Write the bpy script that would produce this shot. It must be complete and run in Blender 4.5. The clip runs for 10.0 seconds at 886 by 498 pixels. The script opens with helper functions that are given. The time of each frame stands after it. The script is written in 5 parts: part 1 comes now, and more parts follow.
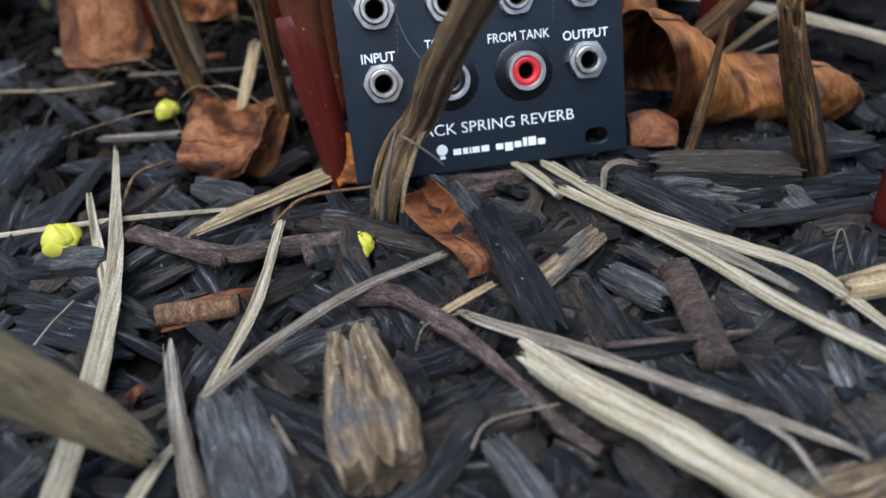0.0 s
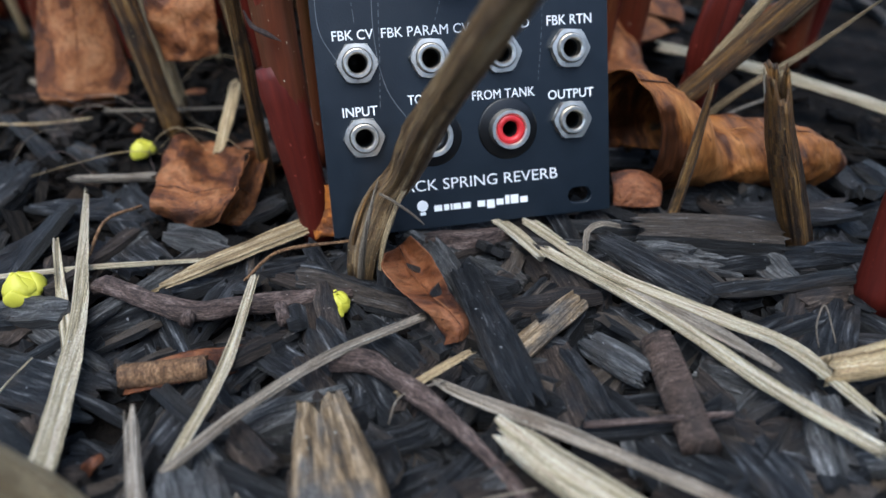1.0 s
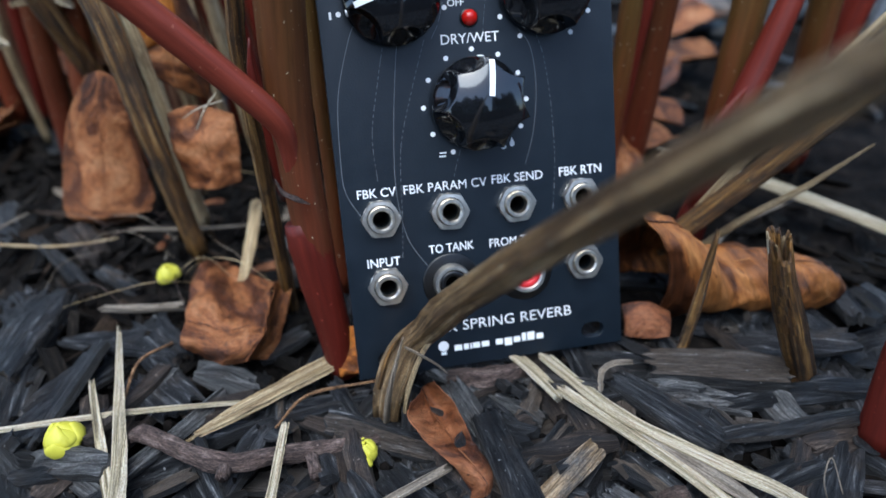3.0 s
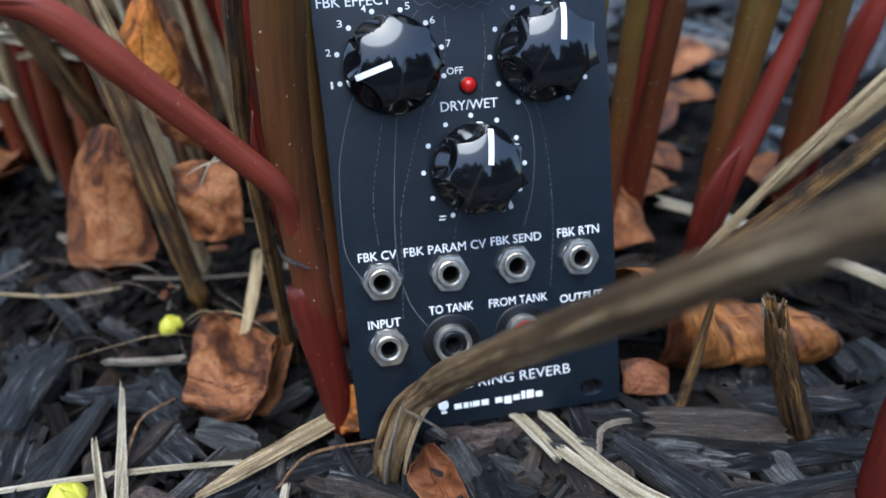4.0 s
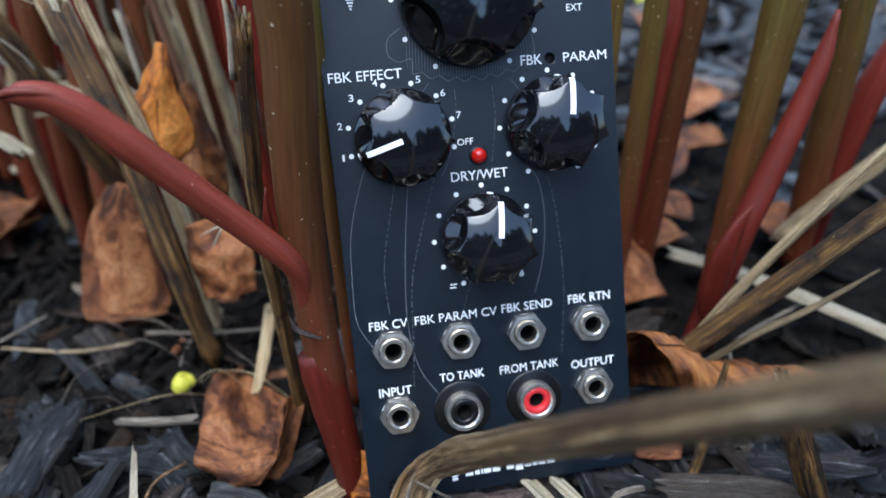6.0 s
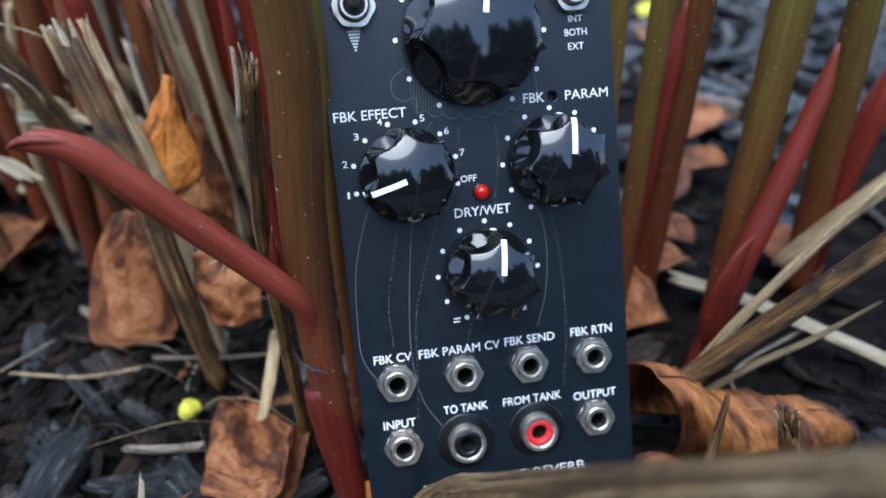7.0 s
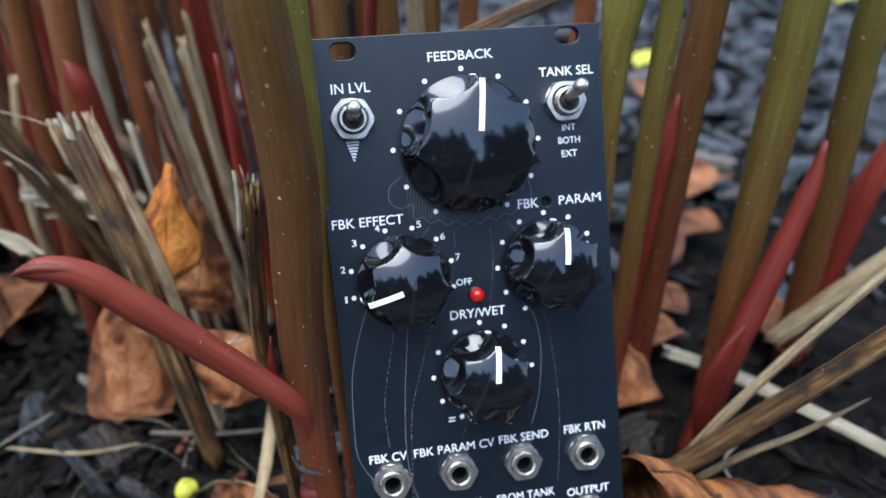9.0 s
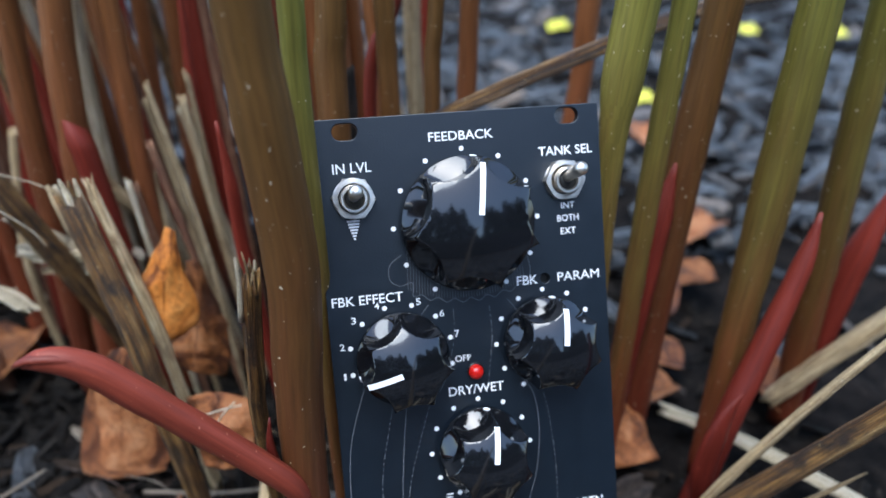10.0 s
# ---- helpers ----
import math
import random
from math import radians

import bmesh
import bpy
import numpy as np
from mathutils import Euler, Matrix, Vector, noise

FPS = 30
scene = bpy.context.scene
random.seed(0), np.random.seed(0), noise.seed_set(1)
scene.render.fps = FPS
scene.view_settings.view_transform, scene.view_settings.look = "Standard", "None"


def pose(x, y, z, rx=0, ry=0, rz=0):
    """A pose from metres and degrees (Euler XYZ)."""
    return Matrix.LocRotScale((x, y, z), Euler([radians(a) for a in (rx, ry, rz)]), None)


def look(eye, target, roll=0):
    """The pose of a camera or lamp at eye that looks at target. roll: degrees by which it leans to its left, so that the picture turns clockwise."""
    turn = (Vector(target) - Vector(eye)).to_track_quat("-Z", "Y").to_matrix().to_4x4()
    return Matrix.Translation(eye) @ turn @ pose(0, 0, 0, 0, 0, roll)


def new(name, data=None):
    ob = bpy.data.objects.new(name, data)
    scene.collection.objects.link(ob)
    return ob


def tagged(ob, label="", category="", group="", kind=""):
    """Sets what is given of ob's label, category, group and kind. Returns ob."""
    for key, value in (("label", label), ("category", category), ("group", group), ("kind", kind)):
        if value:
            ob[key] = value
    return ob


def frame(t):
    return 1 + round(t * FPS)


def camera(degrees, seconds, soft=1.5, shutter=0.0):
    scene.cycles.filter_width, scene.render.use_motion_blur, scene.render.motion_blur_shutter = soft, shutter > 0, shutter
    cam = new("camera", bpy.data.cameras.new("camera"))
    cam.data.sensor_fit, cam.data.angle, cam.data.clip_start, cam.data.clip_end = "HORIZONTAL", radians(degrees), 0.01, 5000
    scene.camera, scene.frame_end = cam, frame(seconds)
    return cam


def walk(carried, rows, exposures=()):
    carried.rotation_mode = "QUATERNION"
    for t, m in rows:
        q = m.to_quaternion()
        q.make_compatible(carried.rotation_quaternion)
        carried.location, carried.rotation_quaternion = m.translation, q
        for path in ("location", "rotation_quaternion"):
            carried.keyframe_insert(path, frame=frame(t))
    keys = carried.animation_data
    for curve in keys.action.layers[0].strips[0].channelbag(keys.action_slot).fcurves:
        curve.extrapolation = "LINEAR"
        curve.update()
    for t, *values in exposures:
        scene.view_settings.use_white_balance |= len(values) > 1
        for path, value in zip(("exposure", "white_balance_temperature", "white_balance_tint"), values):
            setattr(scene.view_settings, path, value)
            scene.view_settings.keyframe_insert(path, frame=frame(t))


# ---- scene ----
cam = camera(62.9, 10.0)
PATH = [
    (0.0, -0.00223, -0.12998, 0.08917, 50.456, 3.96, -11.774),
    (0.5, -8e-05, -0.12636, 0.09063, 51.442, 2.321, -12.044),
    (1.0, -0.00022, -0.12266, 0.093, 52.115, 1.72, -11.999),
    (1.5, -0.00046, -0.11983, 0.09754, 52.556, 1.787, -12.249),
    (2.0, -0.00418, -0.11624, 0.10391, 52.838, 2.011, -12.34),
    (2.5, -0.00305, -0.11477, 0.11046, 53.284, 2.154, -12.477),
    (3.0, -0.00221, -0.11256, 0.11775, 53.947, 2.232, -12.676),
    (3.2, -0.0023, -0.11093, 0.12026, 54.061, 2.05, -12.851),
    (4.5, 0.00037, -0.10865, 0.12879, 56.066, 2.459, -12.407),
    (5.0, 0.00072, -0.10799, 0.13062, 56.401, 2.606, -12.287),
    (5.2, 0.00153, -0.1073, 0.13149, 56.545, 2.733, -12.053),
    (6.5, 0.00049, -0.1025, 0.13837, 57.017, 2.922, -11.877),
    (7.0, 0.00156, -0.10212, 0.14189, 57.242, 3.044, -11.686),
    (7.5, 0.00066, -0.10077, 0.14561, 57.566, 3.159, -11.536),
    (8.0, 0.00303, -0.09979, 0.14899, 57.896, 2.996, -11.529),
    (8.5, 0.00319, -0.09781, 0.15313, 58.299, 2.8, -11.494),
    (9.0, 0.00412, -0.09569, 0.15815, 58.821, 2.678, -11.667),
    (9.5, 0.00358, -0.09246, 0.16366, 59.722, 2.456, -11.827),
    (10.0, 0.00446, -0.0899, 0.16915, 60.261, 2.08, -11.932),
]
walk(cam, [(t, pose(x, y, z, rx, ry, rz)) for t, x, y, z, rx, ry, rz in PATH], [(0.0, 1.36, 6080, 6), (3.0, 1.44, 5850, 5), (7.0, 1.58, 5780, 5), (10.0, 1.7, 5880, 6)])

# the lens focuses on the module; what is very near or far goes soft
cam.data.dof.use_dof = True
cam.data.dof.focus_distance = 0.139
cam.data.dof.aperture_fstop = 11.0

# ---- world, sun ----
world = bpy.data.worlds.new("overcast_sky")
scene.world = world
world.use_nodes = True
wn = world.node_tree.nodes
sky = wn.new("ShaderNodeTexSky")
sky.sky_type = "NISHITA"
sky.sun_disc = False
sky.sun_elevation, sky.sun_rotation = radians(72), radians(-145)
sky.air_density, sky.dust_density, sky.ozone_density = 1.0, 2.0, 1.0
wn["Background"].inputs["Strength"].default_value = 0.13
world.node_tree.links.new(sky.outputs[0], wn["Background"].inputs["Color"])
sun_data = bpy.data.lights.new("sun", "SUN")
sun_data.energy, sun_data.angle, sun_data.color = 1.25, radians(55), (0.95, 0.98, 1.0)
sun = new("sun", sun_data)
sun.matrix_world = look((-1.1, -1.6, 6.0), (0, 0, 0))

# ---- helpers: lengths below are centimetres ----
CM = 0.01
rng = random.Random(7)


def material(name, rough=0.6, metal=0.0, spec=0.5):
    m = bpy.data.materials.new(name)
    m.use_nodes = True
    b = m.node_tree.nodes["Principled BSDF"]
    b.inputs["Roughness"].default_value = rough
    b.inputs["Metallic"].default_value = metal
    b.inputs["Specular IOR Level"].default_value = spec
    return m, m.node_tree.nodes, m.node_tree.links, b


def ramp(nodes, stops):
    r = nodes.new("ShaderNodeValToRGB")
    e = r.color_ramp.elements
    while len(e) < len(stops):
        e.new(0.5)
    for k, (pos, col) in zip(e, stops):
        k.position, k.color = pos, (*col, 1)
    return r


def noise_node(nodes, links, vec, scale, detail=5.0, rough=0.6, distort=0.0):
    n = nodes.new("ShaderNodeTexNoise")
    n.inputs["Scale"].default_value = scale
    n.inputs["Detail"].default_value = detail
    n.inputs["Roughness"].default_value = rough
    n.inputs["Distortion"].default_value = distort
    links.new(vec, n.inputs["Vector"])
    return n


def mapped(nodes, links, vec, sx, sy, sz):
    m = nodes.new("ShaderNodeMapping")
    m.inputs["Scale"].default_value = (sx, sy, sz)
    links.new(vec, m.inputs["Vector"])
    return m.outputs[0]


def mixed(nodes, links, kind, fac, a, b):
    m = nodes.new("ShaderNodeMix")
    m.data_type, m.blend_type = "RGBA", kind
    for sock, v in ((m.inputs[0], fac), (m.inputs[6], a), (m.inputs[7], b)):
        if hasattr(v, "is_linked"):
            links.new(v, sock)
        elif isinstance(v, (int, float)):
            sock.default_value = v
        else:
            sock.default_value = (*v, 1)
    return m.outputs[2]


def random_value(nodes, links, low, high):
    """A grey that differs from piece to piece."""
    o, g = nodes.new("ShaderNodeObjectInfo"), nodes.new("ShaderNodeNewGeometry")
    add = nodes.new("ShaderNodeMath")
    add.operation = "ADD"
    links.new(o.outputs["Random"], add.inputs[0])
    links.new(g.outputs["Random Per Island"], add.inputs[1])
    fr = nodes.new("ShaderNodeMath")
    fr.operation = "FRACT"
    links.new(add.outputs[0], fr.inputs[0])
    mp = nodes.new("ShaderNodeMapRange")
    mp.inputs["To Min"].default_value, mp.inputs["To Max"].default_value = low, high
    links.new(fr.outputs[0], mp.inputs["Value"])
    return mp.outputs[0], fr.outputs[0]


def bumped(nodes, links, b, height, strength, distance):
    n = nodes.new("ShaderNodeBump")
    n.inputs["Strength"].default_value, n.inputs["Distance"].default_value = strength, distance * CM
    links.new(height, n.inputs["Height"])
    links.new(n.outputs[0], b.inputs["Normal"])


def fibrous(name, stops, stain, along=1.2, across=14.0, rough=0.8, bump=0.6, low=0.65, high=1.3, spec=0.3, stain_at=0.55, alt=None):
    """Wood or straw: grain along u, in centimetres, with blotches over it."""
    m, n, l, b = material(name, rough, 0.0, spec)
    uv = n.new("ShaderNodeTexCoord").outputs["UV"]
    grain = noise_node(n, l, mapped(n, l, uv, along, across, 1), 1.0, 6.0, 0.65, 0.4)
    fine = noise_node(n, l, mapped(n, l, uv, along * 4, across * 4, 1), 1.0, 4.0, 0.6)
    col = ramp(n, stops)
    l.new(grain.outputs[0], col.inputs[0])
    blot = noise_node(n, l, mapped(n, l, uv, 1.1, 2.2, 1), 1.0, 5.0, 0.6)
    sel = ramp(n, [(stain_at - 0.08, (0, 0, 0)), (stain_at + 0.1, (1, 1, 1))])
    l.new(blot.outputs[0], sel.inputs[0])
    c = mixed(n, l, "MIX", sel.outputs[0], col.outputs[0], stain)
    v, raw = random_value(n, l, low, high)
    if alt:
        pick = ramp(n, [(0.82, (0, 0, 0)), (1.0, (1, 1, 1))])
        l.new(raw, pick.inputs[0])
        c = mixed(n, l, "MIX", pick.outputs[0], c, mixed(n, l, "MULTIPLY", 0.7, alt, grain.outputs[0]))
    hsv = n.new("ShaderNodeHueSaturation")
    l.new(c, hsv.inputs["Color"])
    l.new(v, hsv.inputs["Value"])
    crisp = ramp(n, [(0.36, (0.12, 0.12, 0.12)), (0.64, (0.88, 0.88, 0.88))])
    l.new(fine.outputs[0], crisp.inputs[0])
    c = mixed(n, l, "OVERLAY", 0.6, hsv.outputs[0], crisp.outputs[0])
    micro = noise_node(n, l, mapped(n, l, uv, 16, 34, 1), 1.0, 4.0, 0.7)
    mr = ramp(n, [(0.38, (0.2, 0.2, 0.2)), (0.62, (0.8, 0.8, 0.8))])
    l.new(micro.outputs[0], mr.inputs[0])
    c = mixed(n, l, "OVERLAY", 0.55, c, mr.outputs[0])
    dust = noise_node(n, l, mapped(n, l, uv, 9, 11, 1), 1.0, 2.0, 0.5)
    dr = ramp(n, [(0.69, (0, 0, 0)), (0.75, (0.55, 0.55, 0.55))])
    l.new(dust.outputs[0], dr.inputs[0])
    c = mixed(n, l, "MIX", dr.outputs[0], c, tuple(min(0.7, x * 1.5 + 0.05) for x in stops[-1][1]))
    l.new(c, b.inputs["Base Color"])
    rr = n.new("ShaderNodeMapRange")
    rr.inputs["To Min"].default_value, rr.inputs["To Max"].default_value = rough - 0.25, min(1.0, rough + 0.15)
    l.new(blot.outputs[0], rr.inputs["Value"])
    l.new(rr.outputs[0], b.inputs["Roughness"])
    h = n.new("ShaderNodeMath")
    h.operation = "ADD"
    l.new(grain.outputs[0], h.inputs[0])
    h2 = n.new("ShaderNodeMath")
    h2.operation = "MULTIPLY_ADD"
    l.new(micro.outputs[0], h2.inputs[0])
    h2.inputs[1].default_value = 0.6
    l.new(fine.outputs[0], h2.inputs[2])
    l.new(h2.outputs[0], h.inputs[1])
    bumped(n, l, b, h.outputs[0], bump, 0.12)
    return m


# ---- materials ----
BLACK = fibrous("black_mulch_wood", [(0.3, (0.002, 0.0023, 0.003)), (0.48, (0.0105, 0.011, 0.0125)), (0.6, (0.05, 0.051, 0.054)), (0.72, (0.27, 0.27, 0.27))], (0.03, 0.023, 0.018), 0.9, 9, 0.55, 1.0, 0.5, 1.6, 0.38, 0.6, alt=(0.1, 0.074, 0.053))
# the black mulch in paler greys, for the ground further out
FARBLACK = fibrous("pale_black_mulch", [(0.3, (0.006, 0.0065, 0.008)), (0.48, (0.036, 0.04, 0.046)), (0.6, (0.12, 0.13, 0.142)), (0.76, (0.3, 0.315, 0.335))], (0.07, 0.062, 0.056), 0.9, 5, 0.5, 1.0, 0.5, 1.6, 0.5, 0.62, alt=(0.2, 0.15, 0.11))
GREY = fibrous("weathered_grey_wood", [(0.32, (0.012, 0.012, 0.013)), (0.48, (0.075, 0.075, 0.074)), (0.62, (0.2, 0.195, 0.19)), (0.76, (0.4, 0.39, 0.37))], (0.06, 0.054, 0.05), 0.7, 8, 0.65, 1.0, 0.8, 1.15)
TAN = fibrous("split_tan_wood", [(0.33, (0.02, 0.015, 0.011)), (0.46, (0.19, 0.125, 0.065)), (0.6, (0.42, 0.3, 0.18)), (0.72, (0.62, 0.51, 0.37))], (0.12, 0.11, 0.1), 0.7, 8, 0.8, 1.0, 0.85, 1.1)
BROWN = fibrous("brown_mulch_wood", [(0.3, (0.012, 0.009, 0.008)), (0.52, (0.05, 0.036, 0.028)), (0.66, (0.12, 0.09, 0.07)), (0.8, (0.2, 0.16, 0.13))], (0.022, 0.021, 0.022), 0.9, 9, 0.65, 1.0, 0.7, 1.3)
STRAW = fibrous("pale_dry_straw", [(0.3, (0.07, 0.05, 0.028)), (0.42, (0.42, 0.34, 0.2)), (0.55, (0.67, 0.565, 0.4)), (0.75, (0.86, 0.79, 0.65))], (0.4, 0.33, 0.2), 0.3, 12, 0.6, 0.9, 0.85, 1.1, 0.4, 0.66)
DULL = fibrous("grey_dry_straw", [(0.3, (0.06, 0.045, 0.03)), (0.48, (0.26, 0.21, 0.155)), (0.7, (0.5, 0.43, 0.35))], (0.16, 0.12, 0.085), 0.35, 12, 0.65, 0.8, 0.8, 1.15, 0.35, 0.6)
TANSTRAW = fibrous("tan_dry_straw", [(0.3, (0.08, 0.05, 0.025)), (0.46, (0.4, 0.28, 0.14)), (0.7, (0.7, 0.56, 0.35))], (0.22, 0.14, 0.07), 0.3, 12, 0.6, 0.8, 0.8, 1.15, 0.4, 0.62)
STALK = fibrous("brown_dead_stalk", [(0.36, (0.008, 0.004, 0.002)), (0.46, (0.09, 0.04, 0.01)), (0.58, (0.24, 0.125, 0.034)), (0.72, (0.52, 0.36, 0.16))], (0.022, 0.011, 0.005), 0.22, 7, 0.42, 0.9, 0.85, 1.15, 0.5, 0.56)
BENT = fibrous("tan_brown_bent_stalk", [(0.34, (0.02, 0.011, 0.005)), (0.45, (0.15, 0.085, 0.034)), (0.58, (0.29, 0.19, 0.09)), (0.73, (0.58, 0.46, 0.29))], (0.07, 0.038, 0.016), 0.22, 7, 0.42, 0.9, 0.95, 1.05, 0.5, 0.58)
REDSTALK = fibrous("reddish_dead_stalk", [(0.3, (0.03, 0.012, 0.008)), (0.48, (0.2, 0.085, 0.045)), (0.64, (0.36, 0.2, 0.11)), (0.76, (0.55, 0.4, 0.26))], (0.14, 0.055, 0.03), 0.25, 8, 0.55, 0.7, 0.8, 1.2, 0.4, 0.6)
BARK = fibrous("rough_twig_bark", [(0.3, (0.02, 0.013, 0.011)), (0.5, (0.12, 0.08, 0.066)), (0.7, (0.27, 0.2, 0.17))], (0.06, 0.042, 0.036), 1.6, 6, 0.85, 1.0, 0.85, 1.15)
BARK2 = fibrous("ringed_brown_bark", [(0.3, (0.025, 0.016, 0.012)), (0.52, (0.13, 0.085, 0.065)), (0.72, (0.24, 0.17, 0.135))], (0.07, 0.05, 0.04), 9, 2, 0.85, 1.0, 0.95, 1.05)
BARK3 = fibrous("orange_bark", [(0.3, (0.06, 0.028, 0.014)), (0.52, (0.27, 0.145, 0.07)), (0.72, (0.45, 0.27, 0.14))], (0.1, 0.06, 0.04), 8, 2.5, 0.75, 0.9, 0.95, 1.05)

# mulch under the plants: their shade is put into this darker colour
SHADEMULCH = fibrous("shade_dark_mulch", [(0.3, (0.002, 0.0018, 0.0016)), (0.5, (0.01, 0.008, 0.0065)), (0.64, (0.032, 0.025, 0.019)), (0.78, (0.11, 0.085, 0.06))], (0.01, 0.008, 0.007), 0.9, 7, 0.85, 1.0, 0.5, 1.2, 0.15, 0.6, alt=(0.06, 0.038, 0.024))


def soil_material():
    m, n, l, b = material("dark_wet_soil", 0.95, 0, 0.1)
    o = n.new("ShaderNodeTexCoord").outputs["Object"]
    a, f = noise_node(n, l, o, 120, 8, 0.7), noise_node(n, l, o, 14, 4)
    c = ramp(n, [(0.38, (0.003, 0.0025, 0.0022)), (0.62, (0.022, 0.017, 0.014)), (0.74, (0.09, 0.07, 0.055))])
    l.new(a.outputs[0], c.inputs[0])
    l.new(mixed(n, l, "MULTIPLY", 0.5, c.outputs[0], f.outputs[0]), b.inputs["Base Color"])
    bumped(n, l, b, a.outputs[0], 1.0, 0.5)
    return m


def stem_material(name, base, mid, top, speck=(0.5, 0.42, 0.3)):
    """A living shoot, red near the ground and greener higher up, streaked along its length."""
    m, n, l, b = material(name, 0.46, 0, 0.26)
    tc = n.new("ShaderNodeTexCoord")
    uv = tc.outputs["UV"]
    sep = n.new("ShaderNodeSeparateXYZ")
    l.new(uv, sep.inputs[0])
    wob = noise_node(n, l, mapped(n, l, uv, 0.25, 2.2, 1), 1.0, 4)
    ad = n.new("ShaderNodeMath")
    ad.operation = "MULTIPLY_ADD"
    l.new(wob.outputs[0], ad.inputs[0])
    ad.inputs[1].default_value = 9.0
    l.new(sep.outputs[0], ad.inputs[2])
    mp = n.new("ShaderNodeMapRange")
    mp.inputs["From Min"].default_value, mp.inputs["From Max"].default_value = 3.0, 22.0
    l.new(ad.outputs[0], mp.inputs["Value"])
    c = ramp(n, [(0.0, base), (0.45, mid), (1.0, top)])
    l.new(mp.outputs[0], c.inputs[0])
    streak = noise_node(n, l, mapped(n, l, uv, 0.5, 9, 1), 1.0, 6, 0.6)
    s = ramp(n, [(0.3, (0.55, 0.52, 0.5)), (0.7, (1.25, 1.2, 1.1))])
    l.new(streak.outputs[0], s.inputs[0])
    k = mixed(n, l, "MULTIPLY", 0.75, c.outputs[0], s.outputs[0])
    dots = noise_node(n, l, mapped(n, l, uv, 7, 7, 1), 1.0, 2)
    d = ramp(n, [(0.69, (0, 0, 0)), (0.74, (1, 1, 1))])
    l.new(dots.outputs[0], d.inputs[0])
    v, _ = random_value(n, l, 0.8, 1.2)
    h = n.new("ShaderNodeHueSaturation")
    l.new(mixed(n, l, "MIX", d.outputs[0], k, speck), h.inputs["Color"])
    l.new(v, h.inputs["Value"])
    l.new(h.outputs[0], b.inputs["Base Color"])
    bumped(n, l, b, streak.outputs[0], 0.25, 0.04)
    return m


def leaf_material(name, dark, mid, light):
    """Dead leaf: rusty ground colour, dark blotches, fine pits, side veins and a dull grey sheen painted in patches."""
    m, n, l, b = material(name, 0.5, 0, 0.28)
    uv = n.new("ShaderNodeTexCoord").outputs["UV"]
    a = noise_node(n, l, uv, 0.75, 7, 0.66, 1.2)
    f = noise_node(n, l, uv, 8.0, 5, 0.65)
    c = ramp(n, [(0.34, tuple(x * 0.45 for x in dark)), (0.43, dark), (0.53, mid), (0.72, light)])
    l.new(a.outputs[0], c.inputs[0])
    w = n.new("ShaderNodeTexWave")
    w.wave_type, w.bands_direction = "BANDS", "DIAGONAL"
    w.inputs["Scale"].default_value, w.inputs["Distortion"].default_value = 0.8, 7.0
    w.inputs["Detail"].default_value = 3
    l.new(uv, w.inputs["Vector"])
    vein = ramp(n, [(0.0, (0.45, 0.4, 0.36)), (0.1, (1, 1, 1))])
    l.new(w.outputs[0], vein.inputs[0])
    k = mixed(n, l, "MULTIPLY", 0.14, c.outputs[0], vein.outputs[0])
    # grey patches put a dull sheen into the leaf colour
    sheen = noise_node(n, l, mapped(n, l, uv, 1.6, 1.3, 1), 1.0, 6, 0.7, 0.8)
    bl = ramp(n, [(0.62, (0, 0, 0)), (0.78, (0.22, 0.22, 0.22))])
    l.new(sheen.outputs[0], bl.inputs[0])
    k = mixed(n, l, "MIX", bl.outputs[0], k, tuple(0.1 + 0.5 * x for x in light))
    sp = ramp(n, [(0.6, (0, 0, 0)), (0.68, (0.85, 0.85, 0.85))])
    l.new(f.outputs[0], sp.inputs[0])
    k = mixed(n, l, "MIX", sp.outputs[0], k, tuple(x * 0.35 for x in dark))
    spot = noise_node(n, l, uv, 2.6, 3, 0.5)
    st = ramp(n, [(0.66, (0, 0, 0)), (0.76, (0.6, 0.6, 0.6))])
    l.new(spot.outputs[0], st.inputs[0])
    k = mixed(n, l, "MIX", st.outputs[0], k, (0.018, 0.014, 0.014))
    crisp = ramp(n, [(0.36, (0.2, 0.2, 0.2)), (0.64, (0.8, 0.8, 0.8))])
    l.new(f.outputs[0], crisp.inputs[0])
    k = mixed(n, l, "OVERLAY", 0.5, k, crisp.outputs[0])
    v, _ = random_value(n, l, 0.85, 1.15)
    h = n.new("ShaderNodeHueSaturation")
    l.new(k, h.inputs["Color"])
    l.new(v, h.inputs["Value"])
    l.new(h.outputs[0], b.inputs["Base Color"])
    rr = n.new("ShaderNodeMapRange")
    rr.inputs["To Min"].default_value, rr.inputs["To Max"].default_value = 0.3, 0.75
    l.new(a.outputs[0], rr.inputs["Value"])
    l.new(rr.outputs[0], b.inputs["Roughness"])
    ad = n.new("ShaderNodeMath")
    ad.operation = "ADD"
    l.new(f.outputs[0], ad.inputs[0])
    l.new(a.outputs[0], ad.inputs[1])
    bumped(n, l, b, ad.outputs[0], 0.8, 0.08)
    return m


